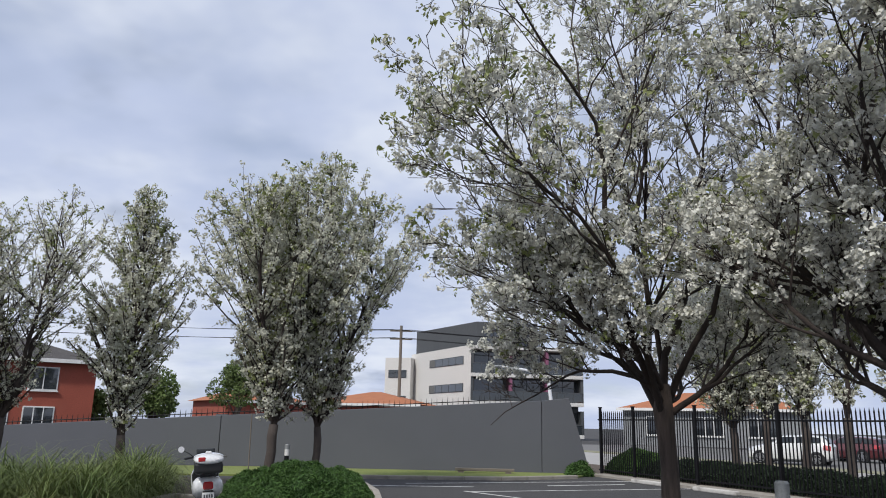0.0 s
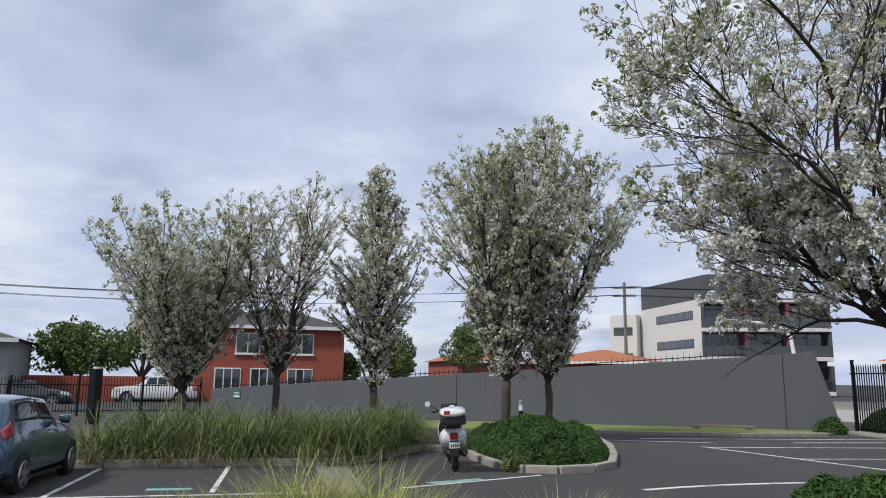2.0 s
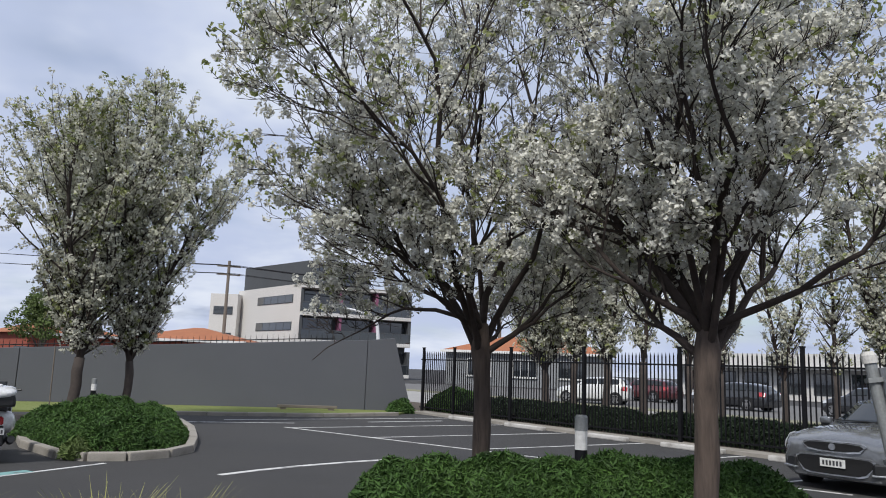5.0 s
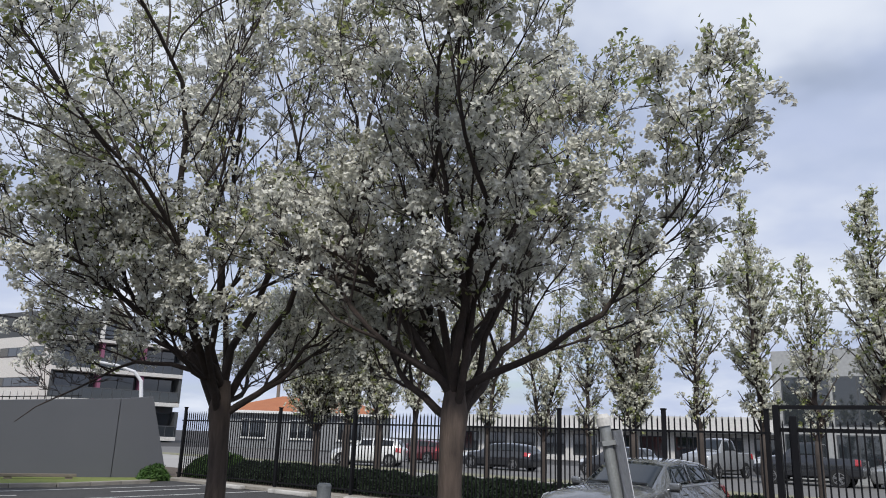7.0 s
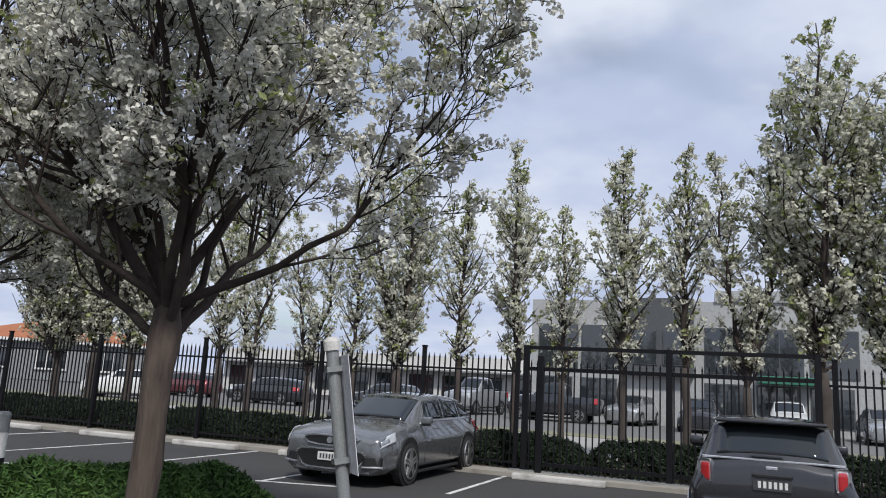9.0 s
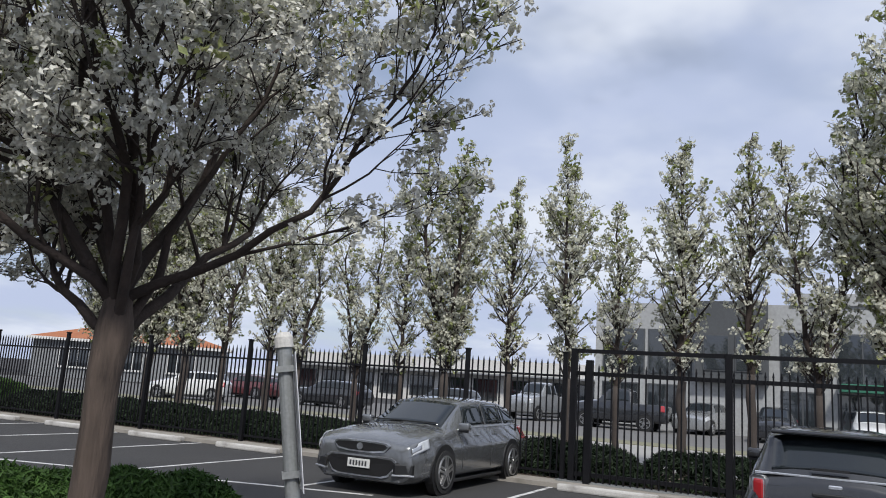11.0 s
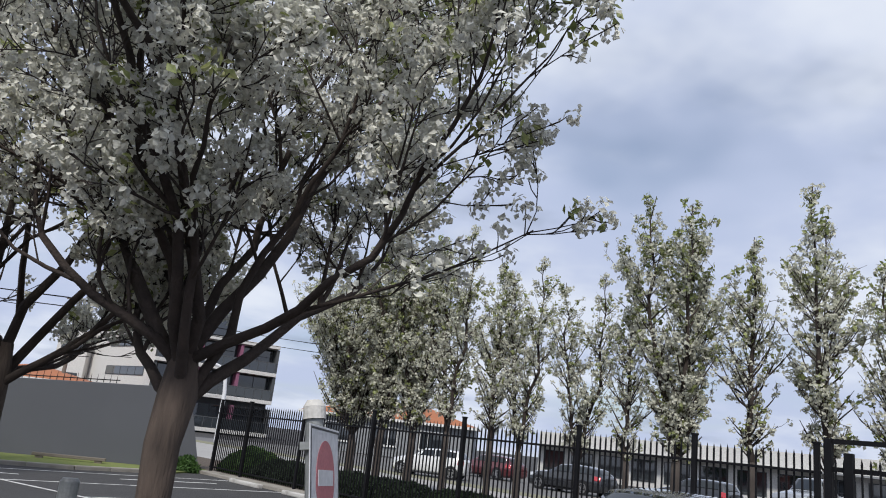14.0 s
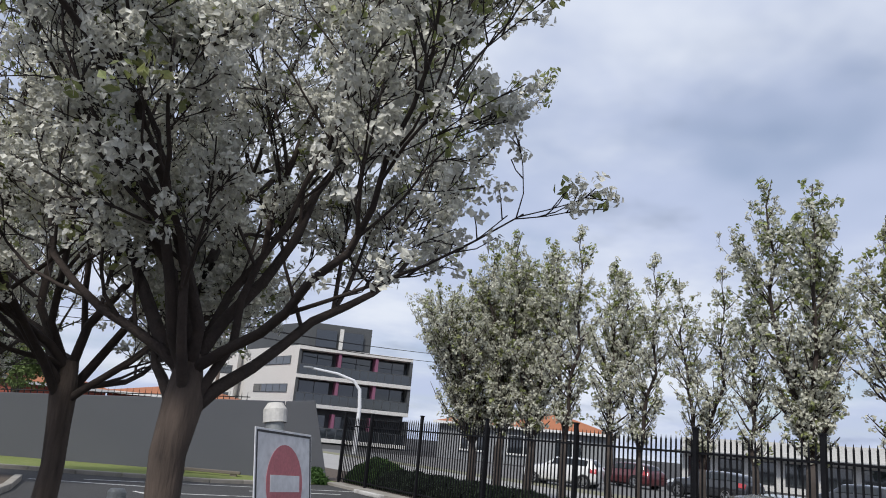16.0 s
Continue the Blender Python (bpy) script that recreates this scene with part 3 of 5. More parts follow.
def leader_tree(seed, height, fork, r0, width, leaders, branches, dens, per, petal, clump, low=0.3, full=0.85):
    """An upright pear: leaders that run to the top, ascending side branches, a crown widest at the share low of its height."""
    rng = np.random.default_rng(seed)
    tv, tf, lv, lf, wv, wf, clumps, leaves = [], [], [], [], [], [], [], []
    trunk = [np.array((*(rng.normal(size=2) * 0.015), -0.08 + q * (fork + 0.08))) for q in np.linspace(0, 1, 6)]
    ring_tube(tv, tf, trunk, [r0 * k for k in (1.3, 1.08, 1.0, 0.97, 1.0, 0.9)], 10)
    crown = height - fork

    def reach(h):
        return width * ((0.45 + 0.55 * h / low) if h < low else max(0.0, 1 - ((h - low) / (1.02 - low)) ** 1.5) * full + (1 - full) * (1 - h))

    def strew(pts, n, green):
        for _ in range(n):
            g = rng.uniform(0.2, 1.0) * (len(pts) - 1)
            k = min(int(g), len(pts) - 2)
            c = pts[k] + (pts[k + 1] - pts[k]) * (g - k) + rng.normal(size=3) * 0.03
            (leaves if rng.uniform() < green else clumps).append(c)

    for n in range(leaders):
        a0 = 2 * math.pi * n / leaders + rng.uniform(-0.4, 0.4)
        out = 0.0 if leaders == 1 else width * rng.uniform(0.30, 0.48)
        tall = crown * (1.0 if n == 0 else rng.uniform(0.8, 0.96))
        spine = [trunk[-1]]
        for q in np.linspace(0.1, 1, 10):
            wander = rng.normal(size=2) * 0.05
            spine.append(np.array((math.cos(a0) * out * min(1, q * 1.7) + wander[0], math.sin(a0) * out * min(1, q * 1.7) + wander[1], fork + tall * q)))
        rs = [r0 * (0.82 if leaders == 1 else 0.62) * (1 - 0.93 * k / 10) + 0.004 for k in range(11)]
        ring_tube(lv, lf, spine, rs, 7)
        for b in range(branches // leaders):
            h = rng.uniform(0.0, 0.97) ** 1.12
            k = min(int(h * 10), 9)
            p = spine[k] + (spine[k + 1] - spine[k]) * (h * 10 - k)
            az = b * 2.4 + rng.uniform(-0.5, 0.5)
            rch = max(0.14, reach(h) * rng.uniform(0.55, 1.1) * (1.0 if leaders == 1 else 0.72))
            d = np.array((math.cos(az), math.sin(az), rng.uniform(0.5, 1.1)))
            pts, q = [p], p
            for step in range(4):
                d = d + np.array((0, 0, 0.26)) + rng.normal(size=3) * 0.16
                q = q + unit(d) * rch * 1.45 / 4
                pts.append(q)
            rb = max(0.005, rs[k] * rng.uniform(0.3, 0.5))
            ring_tube(lv, lf, pts, [rb * (1 - 0.75 * m / 4) for m in range(5)], 4)
            green = 0.12 + 0.45 * max(0.0, h - 0.4)
            for t in range(max(2, int(rch * 9))):
                g = rng.uniform(0.1, 0.98) * 4
                m = min(int(g), 3)
                o = pts[m] + (pts[m + 1] - pts[m]) * (g - m)
                e = unit(unit(pts[m + 1] - pts[m]) + rng.normal(size=3) * 0.6 + np.array((0, 0, 0.25)))
                ln = rng.uniform(0.12, 0.34) * (0.6 + 0.5 * rch)
                tw = [o, o + e * ln * 0.5 + rng.normal(size=3) * 0.02, o + e * ln]
                ring_tube(wv, wf, tw, [0.006, 0.0045, 0.003], 3)
                strew(tw, max(1, int(ln * dens)), green)
            strew(pts, max(1, int(rch * dens * 0.5)), green)
    mesh = []
    for nm, v, f, mat in (("trunk", tv, tf, BARK_DARK), ("bough", lv, lf, LIMB), ("branchwork", wv, wf, TWIG)):
        me = bpy.data.meshes.new(nm)
        me.from_pydata([tuple(p) for p in v], [], f)
        me.polygons.foreach_set("use_smooth", [True] * len(f))
        me.materials.append(mat)
        mesh.append(me)
    bl = quads_mesh("blossom", clumps, petal, rng, per, clump, up=0.25)
    bl.materials.append(BLOSSOM_FAR)
    gr = quads_mesh("young_leaves", leaves, petal * 1.05, rng, max(4, per - 2), clump * 1.15, aspect=1.4, up=0.3)
    gr.materials.append(LEAF)
    return mesh + [bl, gr]


wide = [leader_tree(42, 6.7, 1.15, 0.10, 1.45, 1, 190, 10, 9, 0.031, 0.078, low=0.25),
        leader_tree(43, 7.3, 1.3, 0.105, 2.6, 3, 260, 9.5, 9, 0.031, 0.078, low=0.4),
        leader_tree(47, 6.6, 1.5, 0.085, 2.0, 4, 200, 5, 8, 0.028, 0.07, low=0.5),
        leader_tree(48, 5.6, 1.2, 0.095, 2.8, 5, 250, 9, 9, 0.031, 0.078, low=0.42),
        leader_tree(49, 7.3, 1.25, 0.085, 2.5, 3, 250, 9.5, 9, 0.031, 0.078, low=0.38)]
for x, y, v, sc, rz, lb in ((-8.19, 15.28, 3, 0.95, 0, "rounded blossoming pear with fresh green tips behind strappy grass"), (-6.54, 16.62, 2, 1.0, 60, "sparse open-crowned blossoming pear behind strappy grass"), (-4.57, 17.91, 0, 1.03, 200, "slim blossoming pear behind strappy grass"),
                            (-1.57, 19.39, 1, 1.14, 20, "tall full blossoming pear before the grey wall"), (-0.61, 20.01, 4, 1.15, 120, "tall blossoming pear with a low side branch before the grey wall")):
    plant("pear_tree", wide[v], Matrix.Translation((x, y, 0.05)) @ Matrix.Rotation(radians(rz), 4, "Z") @ Matrix.Scale(sc, 4), lb, "blossom trees by the wall")

slim = [leader_tree(61, 6.3, 1.75, 0.085, 0.95, 1, 110, 9, 8, 0.036, 0.08), leader_tree(62, 6.3, 1.6, 0.08, 1.2, 2, 130, 8, 8, 0.036, 0.08, low=0.4), leader_tree(63, 6.3, 1.9, 0.08, 0.82, 1, 90, 7, 8, 0.036, 0.08),
        leader_tree(68, 6.9, 1.6, 0.10, 1.55, 3, 230, 10, 8, 0.036, 0.08, low=0.38), leader_tree(70, 5.6, 1.4, 0.11, 2.7, 5, 290, 8, 7, 0.036, 0.085, low=0.35)]
rs = random.Random(4)
ROW = [(15.6, 6.7), (14.15, 8.4), (12.75, 8.2), (11.1, 7.9), (9.6, 6.8), (8.45, 6.7), (6.7, 6.2), (5.34, 5.8), (4.17, 7.9), (2.45, 6.6), (1.08, 7.4), (-0.05, 5.9), (-1.4, 7.1), (-2.75, 7.2), (-3.95, 7.2), (-5.36, 9.4), (-6.7, 8.6), (-8.2, 7.9), (-9.8, 7.9)]
for u, tall in ROW:
    v = 4 if u > 15 else 3 if u in (4.17, -5.36, -6.7, 14.15, 12.75) else 1 if u > 10 else rs.choice((0, 1, 2))
    sc = tall / (6.3, 6.3, 6.3, 6.9, 5.6)[v]
    x, y = fp(u, -2.9 + rs.uniform(-0.1, 0.1))
    plant("pear_tree", slim[v], Matrix.Translation((x, y, 0.03)) @ Matrix.Rotation(rs.uniform(0, 6.28), 4, "Z") @ Matrix.Scale(sc, 4), "slim upright blossoming pear behind the steel fence", "row of slim pears behind the fence")


# ---- hedges, grasses ----
def mound(name, outline, h, count, leaf, mat, label, seed, lump=0.35, rows=1, kind="stuff"):
    """A low lumpy shrub mass: leafy tufts over a noisy dome within a plan outline, denser at its skin."""
    rng = np.random.default_rng(seed)
    poly = np.array(outline)
    lo, hi = poly.min(0), poly.max(0)
    pts = []
    seg_a, seg_b = poly, np.roll(poly, -1, 0)
    while len(pts) < count:
        p = lo + rng.uniform(size=2) * (hi - lo)
        inside = False
        for a, b in zip(seg_a, seg_b):
            if (a[1] > p[1]) != (b[1] > p[1]) and p[0] < (b[0] - a[0]) * (p[1] - a[1]) / (b[1] - a[1]) + a[0]:
                inside = not inside
        if not inside:
            continue
        d = min(np.linalg.norm(p - (a + np.clip(((p - a) @ (b - a)) / ((b - a) @ (b - a)), 0, 1) * (b - a))) for a, b in zip(seg_a, seg_b))
        dome = h * (1 - math.exp(-d / (0.28 * h + 0.06)) * 0.85)
        dome *= 1 + lump * (noise.noise(Vector((p[0] * 1.3, p[1] * 1.3, seed))) + 0.5 * noise.noise(Vector((p[0] * 3.4, p[1] * 3.4, seed))))
        q = rng.uniform()
        z = dome * (1 - 0.16 * q * q) if q < 0.75 else dome * rng.uniform(0.05, 0.9)
        pts.append((p[0], p[1], max(0.05, z)))
    me = quads_mesh(name, pts, leaf, rng, 5, leaf * 3.2, aspect=3.8, up=0.2)
    me.materials.append(mat)
    ob = new(name, me)
    ob.matrix_world = PLAN
    return tagged(ob, label, "hedge", kind=kind)


mound("juniper_hedge", [(-1.98, 16.50), (-1.20, 15.32), (-0.40, 14.07), (0.01, 13.76), (0.57, 13.82), (1.00, 14.38), (1.20, 15.52), (1.07, 17.46), (-0.28, 18.14), (-1.75, 17.80)], 0.64, 17000, 0.0125, JUNIPER, "dense dark green juniper hedge inside the kerb", 5, lump=0.42)
mound("juniper_hedge", [(3.08, 7.30), (3.48, 6.90), (4.58, 6.80), (5.58, 6.75), (6.58, 6.40), (7.28, 6.50), (7.18, 7.20), (6.48, 7.70), (5.38, 7.80), (4.38, 7.90), (3.28, 7.90)], 1.12, 25000, 0.0115, JUNIPER, "low dark green juniper hedge round the near trees", 6, lump=0.2)
for u0, u1, sd in ((17.2, 9.5, 1), (9.5, 4.2, 2), (4.2, -1.0, 3), (-1.0, -9.0, 4)):
    mound("fence_hedge", [fp(u0, -0.35), fp(u1, -0.35), fp(u1, -1.6), fp(u0, -1.6)], 0.72, 4600, 0.021, DARK_HEDGE, "clipped dark hedge behind the steel fence", 20 + sd, lump=0.15)
mound("fence_hedge", [fp(19.3, -0.4), fp(17.2, -0.4), fp(17.2, -1.9), fp(19.3, -1.9)], 0.95, 6000, 0.024, JUNIPER, "rounded hedge beside the wall end", 33)
mound("pale_shrub", [(-0.43, 13.63), (-0.08, 13.64), (0.00, 14.00), (-0.40, 14.02)], 0.42, 130, 0.026, FAR_LEAF, "small pale green weedy shrub before the juniper", 35)
mound("weeds", [(6.77, 27.00), (7.56, 27.12), (7.76, 27.80), (6.85, 27.64)], 0.42, 500, 0.03, JUNIPER, "small weeds at the foot of the wall", 34)


def blades(name, spots, length, width, mat, label, seed, arch=0.6, category="grass"):
    """Arching strap leaves, each a tapering bent ribbon."""
    rng = np.random.default_rng(seed)
    v, f = [], []
    for x, y, z, s in spots:
        a = rng.uniform(0, 2 * math.pi)
        el = rng.uniform(0.75, 1.45)
        ln, w = length * s * rng.uniform(0.6, 1.15), width * rng.uniform(0.7, 1.2)
        d = np.array((math.cos(a), math.sin(a)))
        sd = np.array((-d[1], d[0], 0)) * w / 2
        p = np.array((x, y, z), float)
        base = len(v)
        segs = 4
        for k in range(segs + 1):
            q = k / segs
            e = el - arch * q * q * 2.0 * (1.5 - el * 0.6)
            if k:
                p = p + np.array((d[0] * math.cos(e), d[1] * math.cos(e), math.sin(e))) * ln / segs
            t = sd * (1 - 0.9 * q ** 1.5)
            v += [tuple(p - t), tuple(p + t)]
        for k in range(segs):
            b = base + 2 * k
            f.append((b, b + 1, b + 3, b + 2))
    me = bpy.data.meshes.new(name)
    me.from_pydata(v, [], f)
    me.materials.append(mat)
    ob = new(name, me)
    ob.matrix_world = PLAN
    return tagged(ob, label, category, kind="stuff")


rg = np.random.default_rng(77)


def bed_spots(n, clumps, size):
    out = []
    for cx, cy, s in clumps:
        for _ in range(n):
            r = abs(rg.normal()) * size
            a = rg.uniform(0, 2 * math.pi)
            out.append((cx + r * math.cos(a), cy + r * math.sin(a), 0.08, s * (1 - 0.25 * r / size * 0.4)))
    return out


front_edge = [(-7.38, 11.50), (-6.96, 11.76), (-5.38, 12.70), (-3.66, 13.50), (-3.41, 14.21), (-3.21, 16.15)]
green, dry = [], []
for (ax, ay), (bx, by) in zip(front_edge, front_edge[1:]):
    n = int(math.hypot(bx - ax, by - ay) / 0.42) + 1
    for i in range(n):
        for row in range(6):
            q = (i + rg.uniform(0, 1)) / n
            x, y = ax + (bx - ax) * q, ay + (by - ay) * q
            green.append((x - 0.12 * row + rg.normal() * 0.1, y + 0.08 + 0.48 * row + rg.normal() * 0.1, rg.uniform(0.8, 1.2)))
            if row < 2:
                dry.append((x + rg.normal() * 0.2, y - 0.06 + rg.normal() * 0.1, rg.uniform(0.5, 0.8)))
blades("strappy_grass", bed_spots(80, green, 0.17), 1.42, 0.024, STRAP, "dense arching green strappy grass in the kerbed bed", 1, arch=0.98)
blades("dry_grass", bed_spots(55, dry, 0.2), 0.75, 0.014, STRAW, "dry straw-coloured blades at the edge of the bed", 2, arch=0.9)
tufts = [(-0.25, 5.58, 1.0), (0.05, 5.43, 1.08), (0.40, 5.58, 1.05), (0.65, 5.63, 0.85), (-0.60, 5.48, 0.8), (-0.95, 5.58, 0.72), (-1.40, 5.68, 0.65), (1.65, 5.88, 0.8), (2.05, 5.78, 0.78)]
blades("grass_tuft", bed_spots(950, tufts, 0.2), 1.0, 0.013, TUFT, "bright yellow-green tufts of long grass in the near bed", 3, arch=0.5)


# ---- vehicles ----
TYRE = material("tyre_rubber", (0.02, 0.02, 0.021), (0.03, 0.03, 0.03), rough=0.85, scale=6, fine=60, bump=0.2)
ALLOY = plain("alloy", (0.55, 0.55, 0.56), 0.3, metal=0.9)
CHROME = plain("chrome", (0.86, 0.86, 0.87), 0.34, metal=1.0)
GRILLE = plain("grille_black", (0.005, 0.005, 0.006), 0.85)
BLACK_PLASTIC = plain("black_plastic", (0.015, 0.015, 0.016), 0.45)
CAR_GLASS = glass_material("car_glass", (0.012, 0.016, 0.019), spec=0.75, coat=0.0)
LAMP_CLEAR = glass_material("headlamp_lens", (0.52, 0.54, 0.57), 0.05)
LAMP_RED = glass_material("tail_lamp_lens", (0.38, 0.02, 0.025), 0.12)
PLATE = plain("plate_white", (0.72, 0.72, 0.70), 0.4)
PLATE_DARK = plain("plate_dark", (0.05, 0.05, 0.055), 0.4)


def car_paint(name, col, metal=0.55):
    return material(name, col, tuple(c * 0.93 for c in col), rough=0.25, metal=metal, coat=1.0, bump=0.0, scale=1.5, fine=20)


WAGON = [(2.30, 0.22, 0.70, 0.44, 0.66, 0.68, 0.735, 0.52), (2.24, 0.19, 0.84, 0.50, 0.74, 0.79, 0.805, 0.60), (2.02, 0.18, 0.915, 0.57, 0.82, 0.85, 0.90, 0.66), (1.5, 0.18, 0.94, 0.64, 0.90, 0.85, 0.985, 0.68),
         (1.02, 0.18, 0.93, 0.67, 0.93, 0.80, 1.01, 0.66), (0.28, 0.18, 0.93, 0.69, 0.96, 0.79, 1.41, 0.60), (-0.5, 0.18, 0.93, 0.70, 0.97, 0.79, 1.46, 0.62), (-1.35, 0.18, 0.93, 0.71, 0.98, 0.78, 1.43, 0.60),
         (-1.95, 0.18, 0.91, 0.72, 1.0, 0.75, 1.34, 0.56), (-2.32, 0.22, 0.86, 0.70, 0.99, 0.70, 1.04, 0.58), (-2.43, 0.30, 0.78, 0.66, 0.90, 0.62, 0.94, 0.45)]
HATCH = [(1.85, 0.25, 0.55, 0.50, 0.60, 0.50, 0.64, 0.4), (1.7, 0.2, 0.78, 0.52, 0.72, 0.70, 0.8, 0.5), (1.1, 0.18, 0.84, 0.60, 0.86, 0.76, 0.94, 0.6), (0.78, 0.18, 0.84, 0.62, 0.92, 0.75, 0.99, 0.6),
         (0.25, 0.18, 0.84, 0.64, 0.95, 0.74, 1.36, 0.58), (-0.6, 0.18, 0.84, 0.66, 0.97, 0.74, 1.41, 0.60), (-1.25, 0.18, 0.84, 0.66, 0.98, 0.74, 1.38, 0.59), (-1.52, 0.2, 0.83, 0.66, 0.98, 0.73, 1.34, 0.58),
         (-1.76, 0.25, 0.82, 0.66, 0.94, 0.70, 1.0, 0.6), (-1.85, 0.3, 0.78, 0.60, 0.86, 0.64, 0.90, 0.45)]
UTE = [(2.4, 0.4, 0.66, 0.65, 0.85, 0.62, 0.92, 0.45), (2.25, 0.32, 0.86, 0.68, 0.98, 0.8, 1.05, 0.6), (1.2, 0.3, 0.92, 0.75, 1.1, 0.82, 1.2, 0.66), (0.95, 0.3, 0.92, 0.75, 1.12, 0.82, 1.22, 0.66),
       (0.35, 0.3, 0.92, 0.75, 1.14, 0.82, 1.72, 0.62), (-0.5, 0.3, 0.92, 0.75, 1.14, 0.82, 1.76, 0.62), (-0.75, 0.3, 0.92, 0.75, 1.14, 0.82, 1.66, 0.6), (-0.82, 0.32, 0.92, 0.78, 1.12, 0.86, 1.14, 0.7),
       (-2.4, 0.36, 0.92, 0.78, 1.12, 0.86, 1.14, 0.7), (-2.5, 0.45, 0.86, 0.78, 1.06, 0.8, 1.08, 0.6)]


def section(row):
    x, zb, w, zs, zt, wt, zr, wr = row
    return np.array([(x, 0, zb), (x, 0.82 * w, zb), (x, w * 0.985, zb + 0.1), (x, w, zs), (x, wt, zt), (x, wr, zr - 0.045), (x, wr * 0.6, zr - 0.008), (x, 0, zr)])


def surface(rows, x, k):
    """A point on the car's skin at the length x, k steps up its section."""
    for a, b in zip(rows, rows[1:]):
        if a[0] >= x >= b[0]:
            q = (a[0] - x) / (a[0] - b[0])
            s = section(a) * (1 - q) + section(b) * q
            i = min(int(k), 6)
            return s[i] + (s[i + 1] - s[i]) * (k - i)
    return section(rows[0] if x > rows[0][0] else rows[-1])[int(min(k, 7))]


def patch_mesh(name, rows, xs, ks, side, out=0.007, nx=8, nk=6):
    """A panel laid just over the skin, between lengths xs (upper edge, lower edge pairs) and steps ks. side 0: right across."""
    v, f = [], []
    x0, x1 = xs
    for i in range(nx + 1):
        for j in range(nk + 1):
            a, b = i / nx, j / nk
            if side == 0:
                t = 2 * b - 1
                k = 7 - abs(t) * ks
                p = surface(rows, x0 + (x1 - x0) * a, k)
                sg = 1 if t >= 0 else -1
                d = np.array((0.6 * (1 if x0 > 0 else -1), 0, 0.8))
            else:
                k = ks[0] + (ks[1] - ks[0]) * b
                lean = (ks[2] if len(ks) > 2 else 0.0) * b
                p = surface(rows, x0 + (x1 - x0) * a + lean * (1 - a), k)
                sg = side
                d = np.array((0.0, 0.93, 0.35))
            p = p + d * out
            v.append((p[0], p[1] * sg, p[2]))
    m = nk + 1
    for i in range(nx):
        for j in range(nk):
            f.append((i * m + j, i * m + j + 1, (i + 1) * m + j + 1, (i + 1) * m + j))
    me = bpy.data.meshes.new(name)
    me.from_pydata(v, [], f)
    bm = bmesh.new()
    bm.from_mesh(me)
    bmesh.ops.recalc_face_normals(bm, faces=bm.faces)
    bmesh.ops.solidify(bm, geom=bm.faces[:], thickness=0.004)
    bm.to_mesh(me); bm.free()
    return me


def disc(bm, r, y0, y1, seg=24):
    res = bmesh.ops.create_cone(bm, segments=seg, radius1=r, radius2=r, depth=abs(y1 - y0), cap_ends=True)["verts"]
    bmesh.ops.rotate(bm, verts=res, matrix=Matrix.Rotation(radians(90), 3, "X"))
    bmesh.ops.translate(bm, verts=res, vec=(0, (y0 + y1) / 2, 0))
    return bm


def wheel(parent, x, y, r, s):
    """A tyre with a spoked rim on its outer side s."""
    bm = bmesh.new()
    disc(bm, r, -0.1, 0.1, 28)
    bmesh.ops.bevel(bm, geom=[e for e in bm.edges if abs(e.verts[0].co.y - e.verts[1].co.y) < 1e-4], offset=0.025, segments=2, affect="EDGES")
    w = part("wheel", bm, TYRE, parent, "black rubber tyre")
    w.matrix_local = Matrix.Translation((x, y, r))
    rim = bmesh.new()
    disc(rim, r * 0.70, s * 0.085, s * 0.104, 24)
    part("rim_well", rim, BLACK_PLASTIC, w)
    sp = bmesh.new()
    for k in range(5):
        a = bmesh.new()
        for off in (-0.028, 0.028):
            box(a, off - 0.016, off + 0.016, min(s * 0.1, s * 0.122), max(s * 0.1, s * 0.122), 0.02, r * 0.66)
        bmesh.ops.rotate(a, verts=a.verts, matrix=Matrix.Rotation(2 * math.pi * k / 5, 3, "Y"))
        me = bpy.data.meshes.new("tmp"); a.to_mesh(me); a.free(); sp.from_mesh(me); bpy.data.meshes.remove(me)
    disc(sp, 0.06, s * 0.1, s * 0.128, 14)
    n = 24
    ring = [[sp.verts.new((q * r * math.cos(2 * math.pi * i / n), yy, q * r * math.sin(2 * math.pi * i / n))) for i in range(n)] for q, yy in ((0.64, s * 0.118), (0.71, s * 0.118), (0.72, s * 0.1))]
    for a, b in zip(ring, ring[1:]):
        for i in range(n):
            sp.faces.new((a[i], a[(i + 1) % n], b[(i + 1) % n], b[i]))
    part("rim", sp, ALLOY, w, "silver five-spoke alloy rim")


